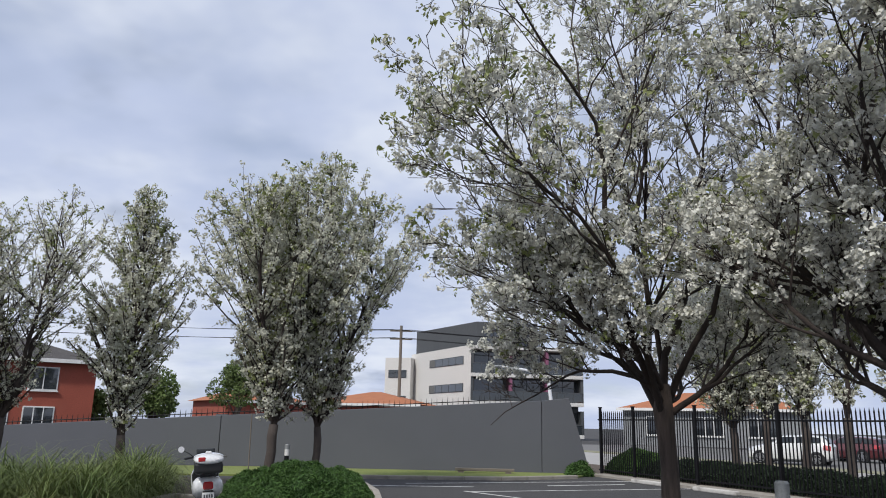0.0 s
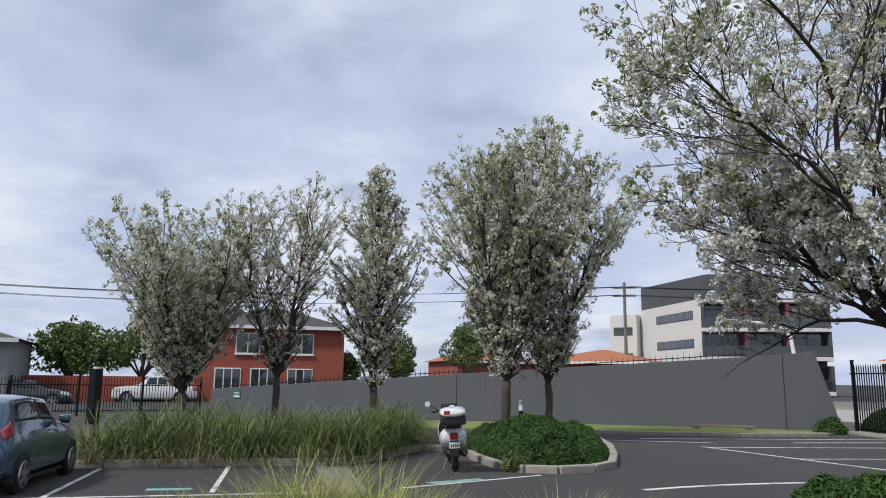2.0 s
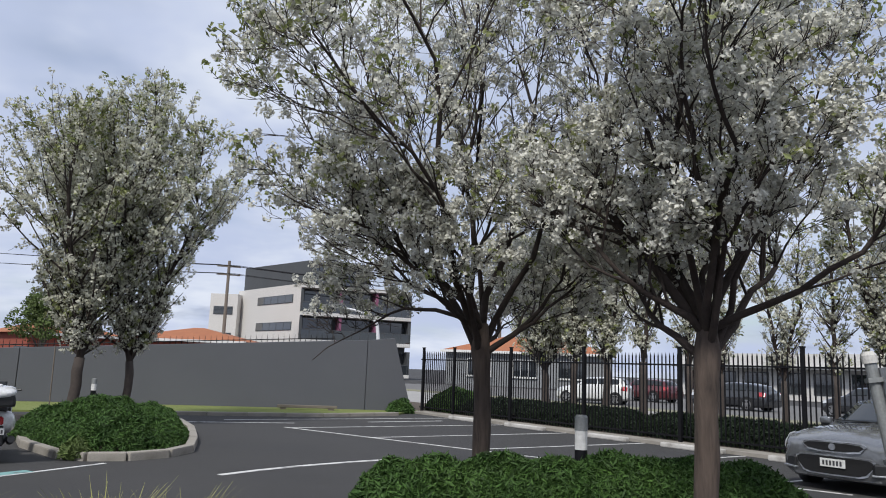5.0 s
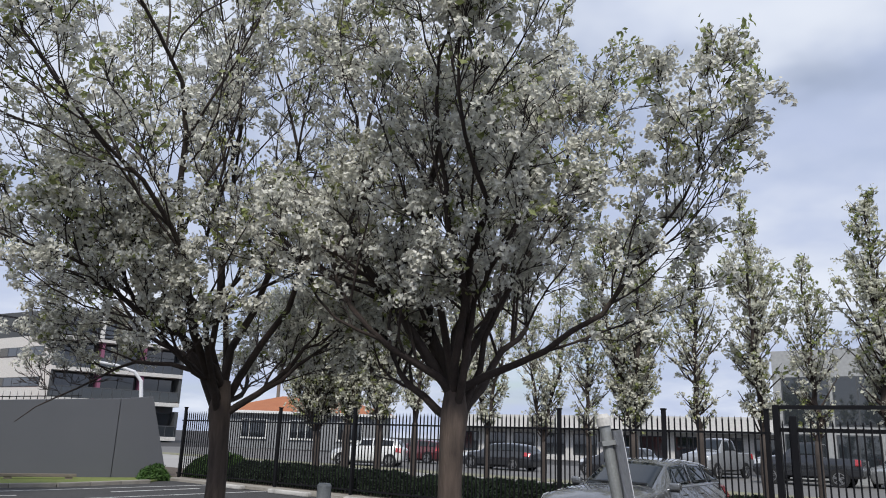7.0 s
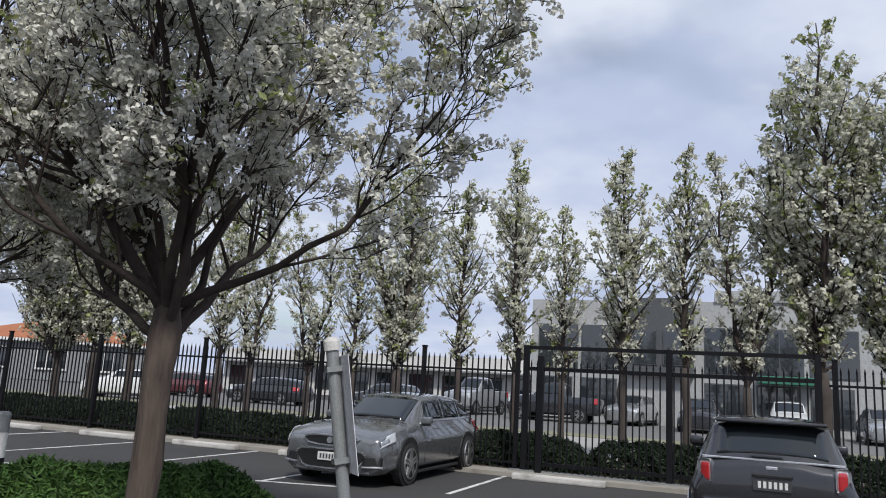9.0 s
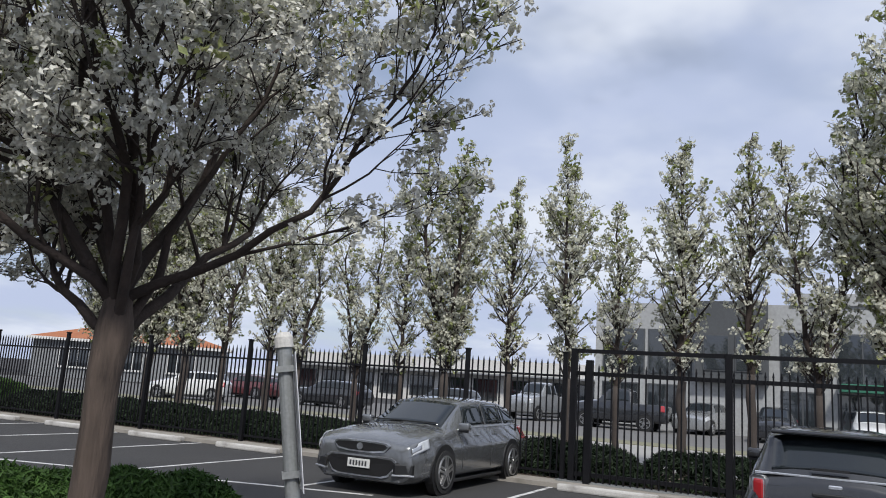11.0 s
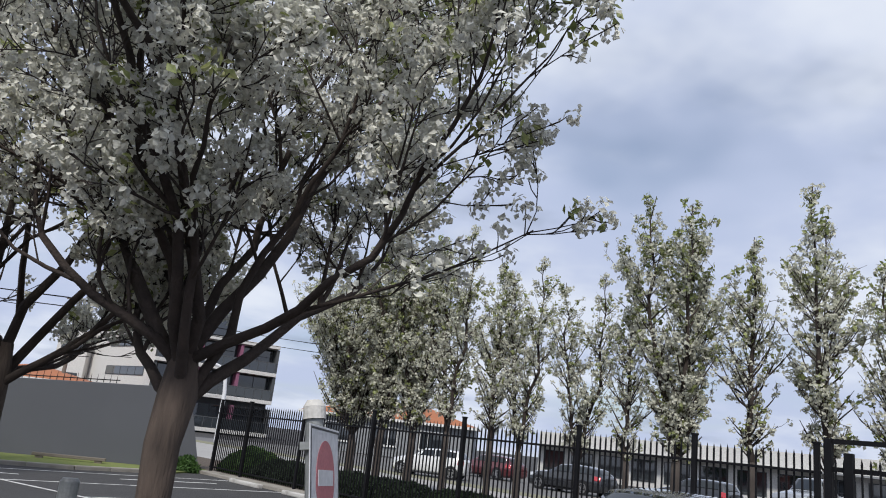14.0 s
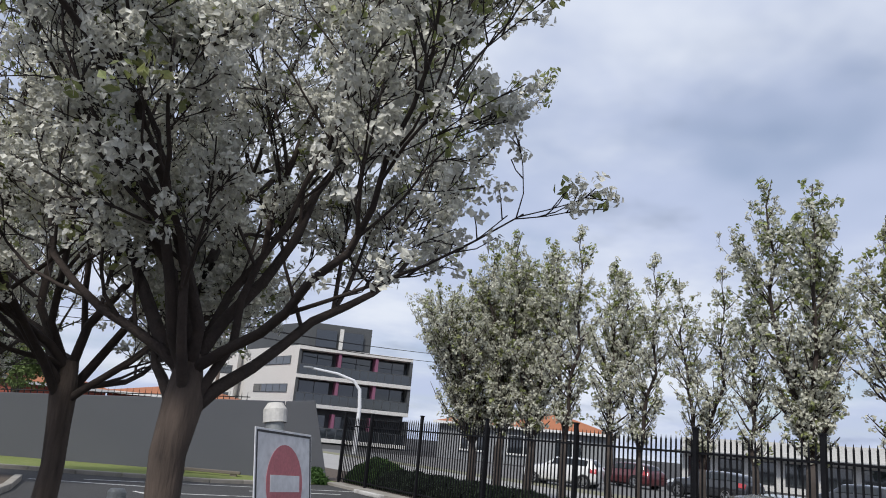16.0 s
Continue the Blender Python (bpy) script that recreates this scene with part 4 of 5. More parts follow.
def car(name, rows, m, paint, label, front_x, rear_x, r=0.33, side_wins=(), screen=None, rear_win=None, group="", scale=(1, 1, 1), detail=True):
    rows = [tuple(q[0:1][0] * scale[0] if i == 0 else q[i] * (scale[2] if i in (1, 3, 4, 6) else scale[1]) for i in range(8)) for q in rows]
    root = thing(name, m, label, "car", group)
    v, f = [], []
    fine = []
    for a, b in zip(rows, rows[1:]):
        for q in ((0, 0.5) if a[0] - b[0] > 0.3 else (0,)):
            fine.append(section(tuple(p * (1 - q) + t * q for p, t in zip(a, b))))
    fine.append(section(rows[-1]))
    ring = [list(s) + [p * np.array((1, -1, 1)) for p in s[-2:0:-1]] for s in fine]
    k = len(ring[0])
    for s in ring:
        v += [tuple(p) for p in s]
    for i in range(len(ring) - 1):
        for j in range(k):
            f.append((i * k + j, i * k + (j + 1) % k, (i + 1) * k + (j + 1) % k, (i + 1) * k + j))
    f.append(tuple(range(k))); f.append(tuple(range((len(ring) - 1) * k, len(ring) * k))[::-1])
    me = bpy.data.meshes.new("body")
    me.from_pydata(v, [], f)
    bm = bmesh.new(); bm.from_mesh(me); bmesh.ops.recalc_face_normals(bm, faces=bm.faces); bm.to_mesh(me); bm.free()
    body = part("body", me, paint, root, smooth=True)
    sub = body.modifiers.new("round", "BEVEL"); sub.width, sub.segments, sub.limit_method, sub.angle_limit = 0.03, 2, "ANGLE", radians(28)
    g = lambda nm, xs, ks, sd, mat, lb="", **kw: part(nm, patch_mesh(nm, rows, tuple(q * scale[0] for q in xs), ks, sd, **kw), mat, root, lb, smooth=True)
    if screen:
        g("windscreen", screen, 1.9, 0, CAR_GLASS, "dark reflective glass")
    if rear_win:
        g("rear_window", rear_win, 1.8, 0, CAR_GLASS, "dark reflective glass")
    for sd in (1, -1):
        for x0, x1, lean in side_wins:
            g("side_window", (x0, x1), (4.14, 4.9, lean), sd, CAR_GLASS)
        for x in (front_x, rear_x):
            x *= scale[0]
            wmax = surface(rows, x, 3)[1]
            arch = bmesh.new()
            disc(arch, r * 1.16, wmax * sd - 0.12 * sd, wmax * sd + 0.006 * sd, 28)
            ob = part("wheel_arch", arch, BLACK_PLASTIC, root)
            ob.matrix_local = Matrix.Translation((x, 0, r * 1.04))
            wheel(root, x, sd * (wmax - 0.075), r, sd)
        if detail and screen:
            mb = boxed(-0.06, 0.07, -0.09, 0.09, -0.06, 0.06, bevel=0.03, seg=2)
            ob = part("door_mirror", mb, paint, root, smooth=True)
            p = surface(rows, screen[0] * scale[0] - 0.25, 4)
            ob.matrix_local = Matrix.Translation((p[0], sd * (p[1] + 0.14), p[2] + 0.07))
            part("mirror_arm", boxed(-0.02, 0.02, -0.09, 0.06, -0.09, -0.05), BLACK_PLASTIC, ob)
            for zx in (0.05, -0.75):
                p = surface(rows, zx * scale[0], 3.6)
                ob = part("door_handle", boxed(-0.09, 0.09, -0.012, 0.02, -0.014, 0.014, bevel=0.008), paint, root)
                ob.matrix_local = Matrix.Translation((p[0], sd * p[1], p[2]))
    sill = boxed(rear_x * scale[0] + r * 1.2, front_x * scale[0] - r * 1.2, -rows[4][2] * 0.97, rows[4][2] * 0.97, 0.15 * scale[2], 0.2 * scale[2], bevel=0.01)
    part("sill", sill, BLACK_PLASTIC, root)
    return root, rows, g


def fixed(name, bm, mat, root, x, y, z, rz=0, label="", ry=0):
    ob = part(name, bm, mat, root, label)
    ob.matrix_local = Matrix.Translation((x, y, z)) @ Matrix.Rotation(radians(rz), 4, "Z") @ Matrix.Rotation(radians(ry), 4, "Y")
    return ob


def number_plate(root, x, z, sgn, dark=False):
    p = fixed("number_plate", boxed(-0.006, 0.006, -0.19, 0.19, -0.062, 0.062, bevel=0.003), PLATE_DARK if dark else PLATE, root, x, 0, z, label="number plate with plain bars")
    for i in range(6):
        part("bar", boxed(sgn * 0.0065 - 0.002, sgn * 0.0065 + 0.002, -0.15 + i * 0.052, -0.12 + i * 0.052, -0.035, 0.035), PLATE if dark else PLATE_DARK, p)


def front_panel(name, root, pts, x0, x1, mat, label="", bow=0.10):
    """A plate of the given outline (y, z) across the nose, bowed back towards its ends."""
    bm = bmesh.new()
    full = [(y, z) for y, z in pts] + [(-y, z) for y, z in pts[::-1] if y > 0.001]
    rings = [[bm.verts.new((x - bow * y * y, y, z)) for y, z in full] for x in (x0, x1)]
    n = len(full)
    mid = [bm.verts.new((x1, 0, sum(z for _, z in full) / n))]
    for i in range(n):
        bm.faces.new((rings[0][i], rings[0][(i + 1) % n], rings[1][(i + 1) % n], rings[1][i]))
        bm.faces.new((rings[1][i], rings[1][(i + 1) % n], mid[0]))
    bmesh.ops.recalc_face_normals(bm, faces=bm.faces)
    return part(name, bm, mat, root, label)


def grown(pts, d, c):
    return [(y + (d if y > 0.001 else 0), z + (d if z > c else -d)) for y, z in pts]


# grey wagon in its bay, nose to the car park
cx, cy = fp(1.88, 1.75)
ang = math.atan2(N[1], N[0])
GREY_PAINT = car_paint("gunmetal_paint", (0.21, 0.216, 0.224), 0.6)
root, rows, g = car("station_wagon", WAGON, Matrix.Translation((cx, cy, 0)) @ Matrix.Rotation(ang, 4, "Z") @ Matrix.Scale(0.985, 4), GREY_PAINT, "gunmetal grey station wagon parked nose out by the fence",
                    1.38, -1.42, r=0.335, side_wins=((0.62, -0.42, -0.30), (-0.5, -1.28, 0), (-1.36, -1.92, 0.0)), screen=(0.98, 0.33), rear_win=(-2.0, -2.28), scale=(0.98, 0.97, 0.97))
for sd in (1, -1):
    g("headlight", (2.26, 1.84), (3.42, 3.97, -0.16), sd, LAMP_CLEAR, "clear wrap-round headlamp", out=0.028)
    g("headlight_unit", (2.24, 2.06), (3.58, 3.82), sd, CHROME, "bright lamp reflector", out=0.034)
    g("tail_light", (-2.0, -2.38), (3.1, 3.9), sd, LAMP_RED, "red tail lamp", out=0.012)
    fixed("air_intake", boxed(-0.02, 0.03, -0.15, 0.15, -0.085, 0.085, bevel=0.03), BLACK_PLASTIC, root, 2.215, sd * 0.70, 0.40, rz=sd * 28)
    fixed("chrome_trim", boxed(-0.02, 0.035, -0.16, 0.16, -0.012, 0.012, bevel=0.005), CHROME, root, 2.222, sd * 0.70, 0.315, rz=sd * 28, label="bright chrome blade")
UPPER = [(0.0, 0.605), (0.20, 0.608), (0.38, 0.63), (0.46, 0.68), (0.40, 0.712), (0.20, 0.726), (0.0, 0.73)]
LOWER = [(0.0, 0.268), (0.36, 0.272), (0.46, 0.30), (0.565, 0.41), (0.575, 0.475), (0.51, 0.512), (0.25, 0.522), (0.0, 0.524)]
front_panel("grille_rim", root, grown(UPPER, 0.022, 0.667), 2.20, 2.300, CHROME, "bright chrome grille rim")
front_panel("grille", root, UPPER, 2.20, 2.307, GRILLE, "black upper grille")
front_panel("grille_surround", root, grown(LOWER, 0.022, 0.40), 2.20, 2.296, CHROME, "chrome surround of the lower grille")
front_panel("lower_grille", root, LOWER, 2.20, 2.303, GRILLE, "black lower grille")
fixed("badge", disc(bmesh.new(), 0.05, -0.008, 0.008, 18), CHROME, root, 2.312, 0, 0.668, rz=90, label="round chrome badge")
for sd in (1, -1):
    for x in (0.70, -0.46, -1.32):
        g("door_gap", (x, x - 0.012), (2.1, 4.0), sd, BLACK_PLASTIC, out=0.002, nx=1)
    g("chrome_line", (0.7, -1.95), (4.02, 4.09), sd, CHROME, out=0.008)
fixed("splitter", boxed(-0.2, 0.03, -0.66, 0.66, -0.03, 0.03, bevel=0.02), GREY_PAINT, root, 2.22, 0, 0.225)
number_plate(root, 2.314, 0.43, 1)
for sd in (1, -1):
    fixed("wiper", boxed(-0.012, 0.012, -0.28, 0.28, -0.008, 0.008), BLACK_PLASTIC, root, 1.0, sd * 0.3 - 0.05, 1.015, rz=8)

# dark small hatch before the gate, tail to the walk
mx, my = fp(-4.15, 3.35)
MINI_PAINT = car_paint("charcoal_paint", (0.035, 0.036, 0.04), 0.4)
root, rows, g = car("compact_hatchback", HATCH, Matrix.Translation((mx, my, 0)) @ Matrix.Rotation(math.atan2(-N[1], -N[0]), 4, "Z"), MINI_PAINT, "charcoal compact hatchback with chrome-ringed tail lamps",
                    1.22, -1.25, r=0.3, side_wins=((0.55, -0.3, -0.25), (-0.36, -1.35, 0)), screen=(0.75, 0.29), rear_win=(-1.54, -1.745))
for sd in (1, -1):
    fixed("tail_light", boxed(-0.05, 0.02, -0.062, 0.062, -0.105, 0.105, bevel=0.05, seg=3), LAMP_RED, root, -1.805, sd * 0.655, 0.80, rz=-sd * 25, label="red oval tail lamp")
    fixed("lamp_ring", boxed(-0.045, 0.015, -0.085, 0.085, -0.13, 0.13, bevel=0.062, seg=3), CHROME, root, -1.797, sd * 0.655, 0.80, rz=-sd * 25, label="chrome lamp surround")
fixed("spoiler", boxed(-0.14, 0.12, -0.56, 0.56, -0.02, 0.022, bevel=0.015), MINI_PAINT, root, -1.56, 0, 1.35)
fixed("chrome_strip", boxed(-0.012, 0.02, -0.70, 0.70, -0.011, 0.011, bevel=0.005), CHROME, root, -1.795, 0, 0.955, label="chrome tailgate strip")
fixed("badge", boxed(-0.01, 0.01, -0.06, 0.06, -0.02, 0.02, bevel=0.009), CHROME, root, -1.845, 0, 0.88)
fixed("bumper", boxed(-0.12, 0.1, -0.74, 0.74, -0.13, 0.13, bevel=0.06, seg=2), MINI_PAINT, root, -1.80, 0, 0.42)
fixed("handle", boxed(-0.03, 0.02, -0.2, 0.2, -0.02, 0.02, bevel=0.01), BLACK_PLASTIC, root, -1.86, 0, 0.80)
fixed("rear_wiper", boxed(-0.012, 0.012, -0.02, 0.3, -0.012, 0.012), BLACK_PLASTIC, root, -1.80, -0.1, 1.03)
number_plate(root, -1.866, 0.71, -1, dark=True)

# blue hatch in the bays by the grass
h = radians(116)
BLUE_PAINT = car_paint("blue_grey_paint", (0.05, 0.105, 0.175), 0.45)
hx, hy = -7.0, 9.4
root, rows, g = car("hatchback", HATCH, Matrix.Translation((hx, hy, 0)) @ Matrix.Rotation(h, 4, "Z") @ Matrix.Scale(0.84, 4), BLUE_PAINT, "steel-blue small hatchback parked facing the grass bed", 1.22, -1.2, r=0.295,
                    side_wins=((0.55, -0.3, -0.25), (-0.36, -1.35, 0)), screen=(0.75, 0.29), rear_win=(-1.54, -1.745), scale=(1.0, 0.99, 1.08))
for sd in (1, -1):
    g("tail_light", (-1.50, -1.80), (3.55, 4.22), sd, LAMP_RED, "red wrap-round tail lamp", out=0.015)
fixed("bumper", boxed(-0.12, 0.1, -0.74, 0.74, -0.14, 0.14, bevel=0.06, seg=2), BLUE_PAINT, root, -1.80, 0, 0.44)
number_plate(root, -1.87, 0.72, -1)


# ---- scooter ----
def loft(secs, sides=14):
    """Elliptical rings: centre, half sizes a and b, across the plane named by axis."""
    v, f = [], []
    for (x, y, z), a, b, axis in secs:
        for k in range(sides):
            w = 2 * math.pi * k / sides
            c, s_ = math.copysign(abs(math.cos(w)) ** 0.8, math.cos(w)) * a, math.copysign(abs(math.sin(w)) ** 0.8, math.sin(w)) * b
            v.append((x, y + c, z + s_) if axis == "x" else (x + s_, y + c, z))
    for i in range(len(secs) - 1):
        for k in range(sides):
            f.append((i * sides + k, i * sides + (k + 1) % sides, (i + 1) * sides + (k + 1) % sides, (i + 1) * sides + k))
    f.append(tuple(range(sides))[::-1]); f.append(tuple(range((len(secs) - 1) * sides, len(secs) * sides)))
    me = bpy.data.meshes.new("loft")
    me.from_pydata(v, [], f)
    bm = bmesh.new(); bm.from_mesh(me); bmesh.ops.recalc_face_normals(bm, faces=bm.faces); bm.to_mesh(me); bm.free()
    return me


WHITE_PAINT = car_paint("white_paint", (0.72, 0.72, 0.72), 0.0)
sc = thing("motor_scooter", Matrix.Translation((-1.2, 13.35, 0)) @ Matrix.Rotation(radians(109), 4, "Z") @ Matrix.Rotation(radians(-4), 4, "X") @ Matrix.Scale(1.0, 4), "white motor scooter with a top box, parked by the hedge", "scooter")
for x in (0.0, 1.28):
    bm = bmesh.new(); disc(bm, 0.225, -0.055, 0.055, 24)
    bmesh.ops.bevel(bm, geom=[e for e in bm.edges if abs(e.verts[0].co.y - e.verts[1].co.y) < 1e-4], offset=0.03, segments=2, affect="EDGES")
    w = part("wheel", bm, TYRE, sc); w.matrix_local = Matrix.Translation((x, 0, 0.225))
    part("rim", disc(bmesh.new(), 0.13, -0.06, 0.06, 16), ALLOY, w)
part("rear_body", loft([((-0.27, 0, 0.62), 0.15, 0.08, "x"), ((-0.22, 0, 0.60), 0.20, 0.14, "x"), ((-0.05, 0, 0.57), 0.245, 0.18, "x"), ((0.15, 0, 0.55), 0.24, 0.19, "x"), ((0.35, 0, 0.53), 0.19, 0.18, "x"), ((0.5, 0, 0.5), 0.13, 0.16, "x")]), WHITE_PAINT, sc, "white rounded rear body", smooth=True)
part("seat", loft([((-0.2, 0, 0.74), 0.12, 0.03, "x"), ((0.0, 0, 0.77), 0.14, 0.06, "x"), ((0.3, 0, 0.76), 0.13, 0.06, "x"), ((0.52, 0, 0.72), 0.08, 0.04, "x")]), BLACK_PLASTIC, sc, "black seat", smooth=True)
part("leg_shield", loft([((1.05, 0, 0.28), 0.12, 0.05, "z"), ((1.0, 0, 0.45), 0.2, 0.05, "z"), ((0.95, 0, 0.7), 0.22, 0.045, "z"), ((0.9, 0, 0.88), 0.14, 0.05, "z"), ((0.86, 0, 0.95), 0.08, 0.05, "z")]), BLACK_PLASTIC, sc, "dark inner leg shield", smooth=True)
part("shield_front", loft([((1.09, 0, 0.28), 0.13, 0.05, "z"), ((1.05, 0, 0.45), 0.215, 0.05, "z"), ((1.0, 0, 0.7), 0.235, 0.045, "z"), ((0.95, 0, 0.88), 0.15, 0.05, "z")]), WHITE_PAINT, sc, smooth=True)
part("floorboard", boxed(0.45, 1.0, -0.17, 0.17, 0.26, 0.33, bevel=0.02), BLACK_PLASTIC, sc)
part("engine", loft([((-0.1, 0.02, 0.3), 0.11, 0.1, "x"), ((0.1, 0.02, 0.32), 0.15, 0.12, "x"), ((0.4, 0.0, 0.34), 0.13, 0.1, "x")]), BLACK_PLASTIC, sc, smooth=True)
part("exhaust", tube_mesh("exhaust", [(0.35, -0.16, 0.27), (0.1, -0.18, 0.28), (-0.25, -0.18, 0.34)], [0.03, 0.055, 0.05], 12), BLACK_PLASTIC, sc)
part("front_mudguard", loft([((1.45, 0, 0.38), 0.04, 0.03, "x"), ((1.35, 0, 0.44), 0.08, 0.06, "x"), ((1.15, 0, 0.46), 0.09, 0.06, "x")]), WHITE_PAINT, sc, smooth=True)
part("rear_mudguard", boxed(-0.28, -0.24, -0.08, 0.08, 0.26, 0.54, bevel=0.015), BLACK_PLASTIC, sc)
part("handlebar", tube_mesh("handlebar", [(0.78, -0.34, 0.98), (0.85, -0.18, 1.0), (0.87, 0, 0.98), (0.85, 0.18, 1.0), (0.78, 0.34, 0.98)], 0.018, 8), BLACK_PLASTIC, sc)
part("headset", loft([((0.82, 0, 0.92), 0.1, 0.06, "z"), ((0.84, 0, 1.0), 0.11, 0.08, "z"), ((0.86, 0, 1.05), 0.07, 0.05, "z")]), BLACK_PLASTIC, sc, smooth=True)
part("fly_screen", boxed(0.93, 0.94, -0.15, 0.15, 1.0, 1.12, bevel=0.004), CAR_GLASS, sc)
for sd in (1,):
    arm = part("mirror_stalk", tube_mesh("mirror_stalk", [(0.82, sd * 0.2, 1.0), (0.8, sd * 0.27, 1.06), (0.79, sd * 0.36, 1.11)], 0.008, 6), BLACK_PLASTIC, sc)
    mb = disc(bmesh.new(), 0.05, -0.01, 0.01, 18)
    bmesh.ops.rotate(mb, verts=mb.verts, matrix=Matrix.Rotation(radians(90), 3, "Z"))
    bmesh.ops.translate(mb, verts=mb.verts, vec=(0.785, sd * 0.40, 1.135))
    # flat white colour stands in for the sky's reflection in the glass
    part("mirror", mb, SIGN_WHITE, arm, "round mirror, painted white for the sky it reflects")
tb = part("top_box", loft([((-0.50, 0, 0.985), 0.15, 0.035, "x"), ((-0.46, 0, 1.0), 0.21, 0.06, "x"), ((-0.22, 0, 1.015), 0.235, 0.09, "x"), ((-0.02, 0, 1.0), 0.2, 0.065, "x"), ((0.03, 0, 0.98), 0.13, 0.03, "x")]), WHITE_PAINT, sc, "white top box lid", smooth=True)
part("box_base", boxed(-0.47, 0.0, -0.21, 0.21, 0.80, 0.965, bevel=0.04, seg=2), BLACK_PLASTIC, tb)
part("lid_knob", boxed(-0.26, -0.14, -0.05, 0.05, 1.09, 1.125, bevel=0.015), WHITE_PAINT, tb)
part("reflector", boxed(-0.505, -0.42, 0.05, 0.16, 0.98, 1.05, bevel=0.012), LAMP_RED, tb)
part("reflector", boxed(-0.505, -0.44, -0.16, -0.08, 0.98, 1.02, bevel=0.012), SIGN_WHITE, tb)
part("rack", boxed(-0.4, 0.0, -0.1, 0.1, 0.77, 0.82), BLACK_PLASTIC, sc)
part("tail_light", boxed(-0.30, -0.16, -0.075, 0.075, 0.55, 0.67, bevel=0.02), LAMP_RED, sc, "red square tail lamp")
pl = part("number_plate", boxed(-0.29, -0.28, -0.09, 0.09, 0.41, 0.51, bevel=0.003), PLATE, sc)
for i in range(4):
    part("bar", boxed(-0.2925, -0.2895, -0.07 + i * 0.037, -0.045 + i * 0.037, 0.43, 0.48), PLATE_DARK, pl)
part("kickstand", tube_mesh("kickstand", [(0.35, 0.08, 0.28), (0.3, 0.2, 0.0)], 0.012, 6), GALV, sc)

# ---- sign, bollards, plank ----
sg = thing("road_sign", Matrix.Translation((6.42, 4.90, 0.0)) @ Matrix.Rotation(radians(9.2), 4, Vector((-0.66, -0.75, 0))) @ Matrix.Rotation(radians(-28), 4, "Z"), "faded no-entry sign on a leaning galvanised post", "sign")
part("post", tube_mesh("post", [(0, 0, 0), (0, 0, 0.8), (0, 0, 1.74)], 0.036, 16), GALV, sg)
part("cap", tube_mesh("cap", [(0, 0, 1.735), (0, 0, 1.785), (0, 0, 1.81)], [0.046, 0.046, 0.03], 16), STOP_MAT, sg, "pale plastic post cap")
plate = part("sign_plate", boxed(0.042, 0.046, -0.225, 0.225, 1.06, 1.70, bevel=0.001), SIGN_WHITE, sg, "white sign plate")
for y0, y1, z0, z1 in ((-0.215, 0.215, 1.684, 1.692), (-0.215, 0.215, 1.068, 1.076), (-0.217, -0.209, 1.068, 1.692), (0.209, 0.217, 1.068, 1.692)):
    part("border", boxed(0.0462, 0.0475, y0, y1, z0, z1), DARK_TEXT, plate)
db = bmesh.new()
bmesh.ops.create_cone(db, segments=40, radius1=0.142, radius2=0.142, depth=0.0015, cap_ends=True)
bmesh.ops.rotate(db, verts=db.verts, matrix=Matrix.Rotation(radians(90), 3, "Y"))
bmesh.ops.translate(db, verts=db.verts, vec=(0.0472, 0, 1.505))
part("disc", db, SIGN_RED, plate, "faded red disc")
part("bar", boxed(0.0482, 0.0495, -0.115, 0.115, 1.475, 1.535), SIGN_WHITE, plate)
for z in (1.63, 1.13):
    part("bracket", boxed(-0.045, 0.042, -0.05, 0.05, z - 0.015, z + 0.015), GALV, sg)
for txt, z in (("NO", 1.22), ("ENTRY", 1.11)):
    cu = bpy.data.curves.new("lettering", "FONT")
    cu.body, cu.size, cu.align_x, cu.extrude = txt, 0.115, "CENTER", 0.0006
    tx = new("lettering", cu)
    cu.materials.append(DARK_TEXT)
    tx.parent = plate
    tx.matrix_local = Matrix.Translation((0.0475, 0, z)) @ Euler((radians(90), 0, radians(90))).to_matrix().to_4x4()


def bollard(x, y, hgt, label):
    b = thing("bollard", Matrix.Translation((x, y, 0)), label, "bollard", "light bollards in the beds")
    part("shaft", tube_mesh("shaft", [(0, 0, 0), (0, 0, hgt * 0.755)], 0.056, 18), BLACK_STEEL, b)
    part("diffuser", tube_mesh("diffuser", [(0, 0, hgt * 0.755), (0, 0, hgt * 0.89)], 0.055, 18), WHITE_TRIM, b, "white frosted light tube")
    part("cap", tube_mesh("cap", [(0, 0, hgt * 0.89), (0, 0, hgt * 0.985), (0, 0, hgt)], [0.058, 0.058, 0.045], 18), GALV, b)


bollard(5.25, 7.36, 1.22, "white and black light bollard behind the juniper hedge")
bollard(-1.18, 19.30, 1.08, "small white light bollard beyond the juniper hedge")
bench = thing("timber_sleeper", Matrix.Translation((4.0, 27.2, 0.05)) @ Matrix.Rotation(radians(-4), 4, "Z"), "weathered timber sleeper lying on the lawn", "timber")
part("beam", boxed(-1.0, 1.0, -0.1, 0.1, 0.06, 0.15, bevel=0.01), TIMBER, bench)
for x in (-0.8, 0.8):
    part("block", boxed(x - 0.1, x + 0.1, -0.08, 0.08, 0.0, 0.06), TIMBER, bench)
stake = tagged(part("garden_stake", tube_mesh("garden_stake", [(-2.93, 22.87, 0.05), (-2.95, 22.87, 1.8)], 0.02, 6), WOOD_POLE), "thin timber stake before the grey wall", "stake")
ws = thing("wall_sign", wm @ Matrix.Translation((wlen - 1.25, 0.02, 0.85)) @ Matrix.Scale(0.75, 4), "small green and white sign fixed to the grey wall", "sign")
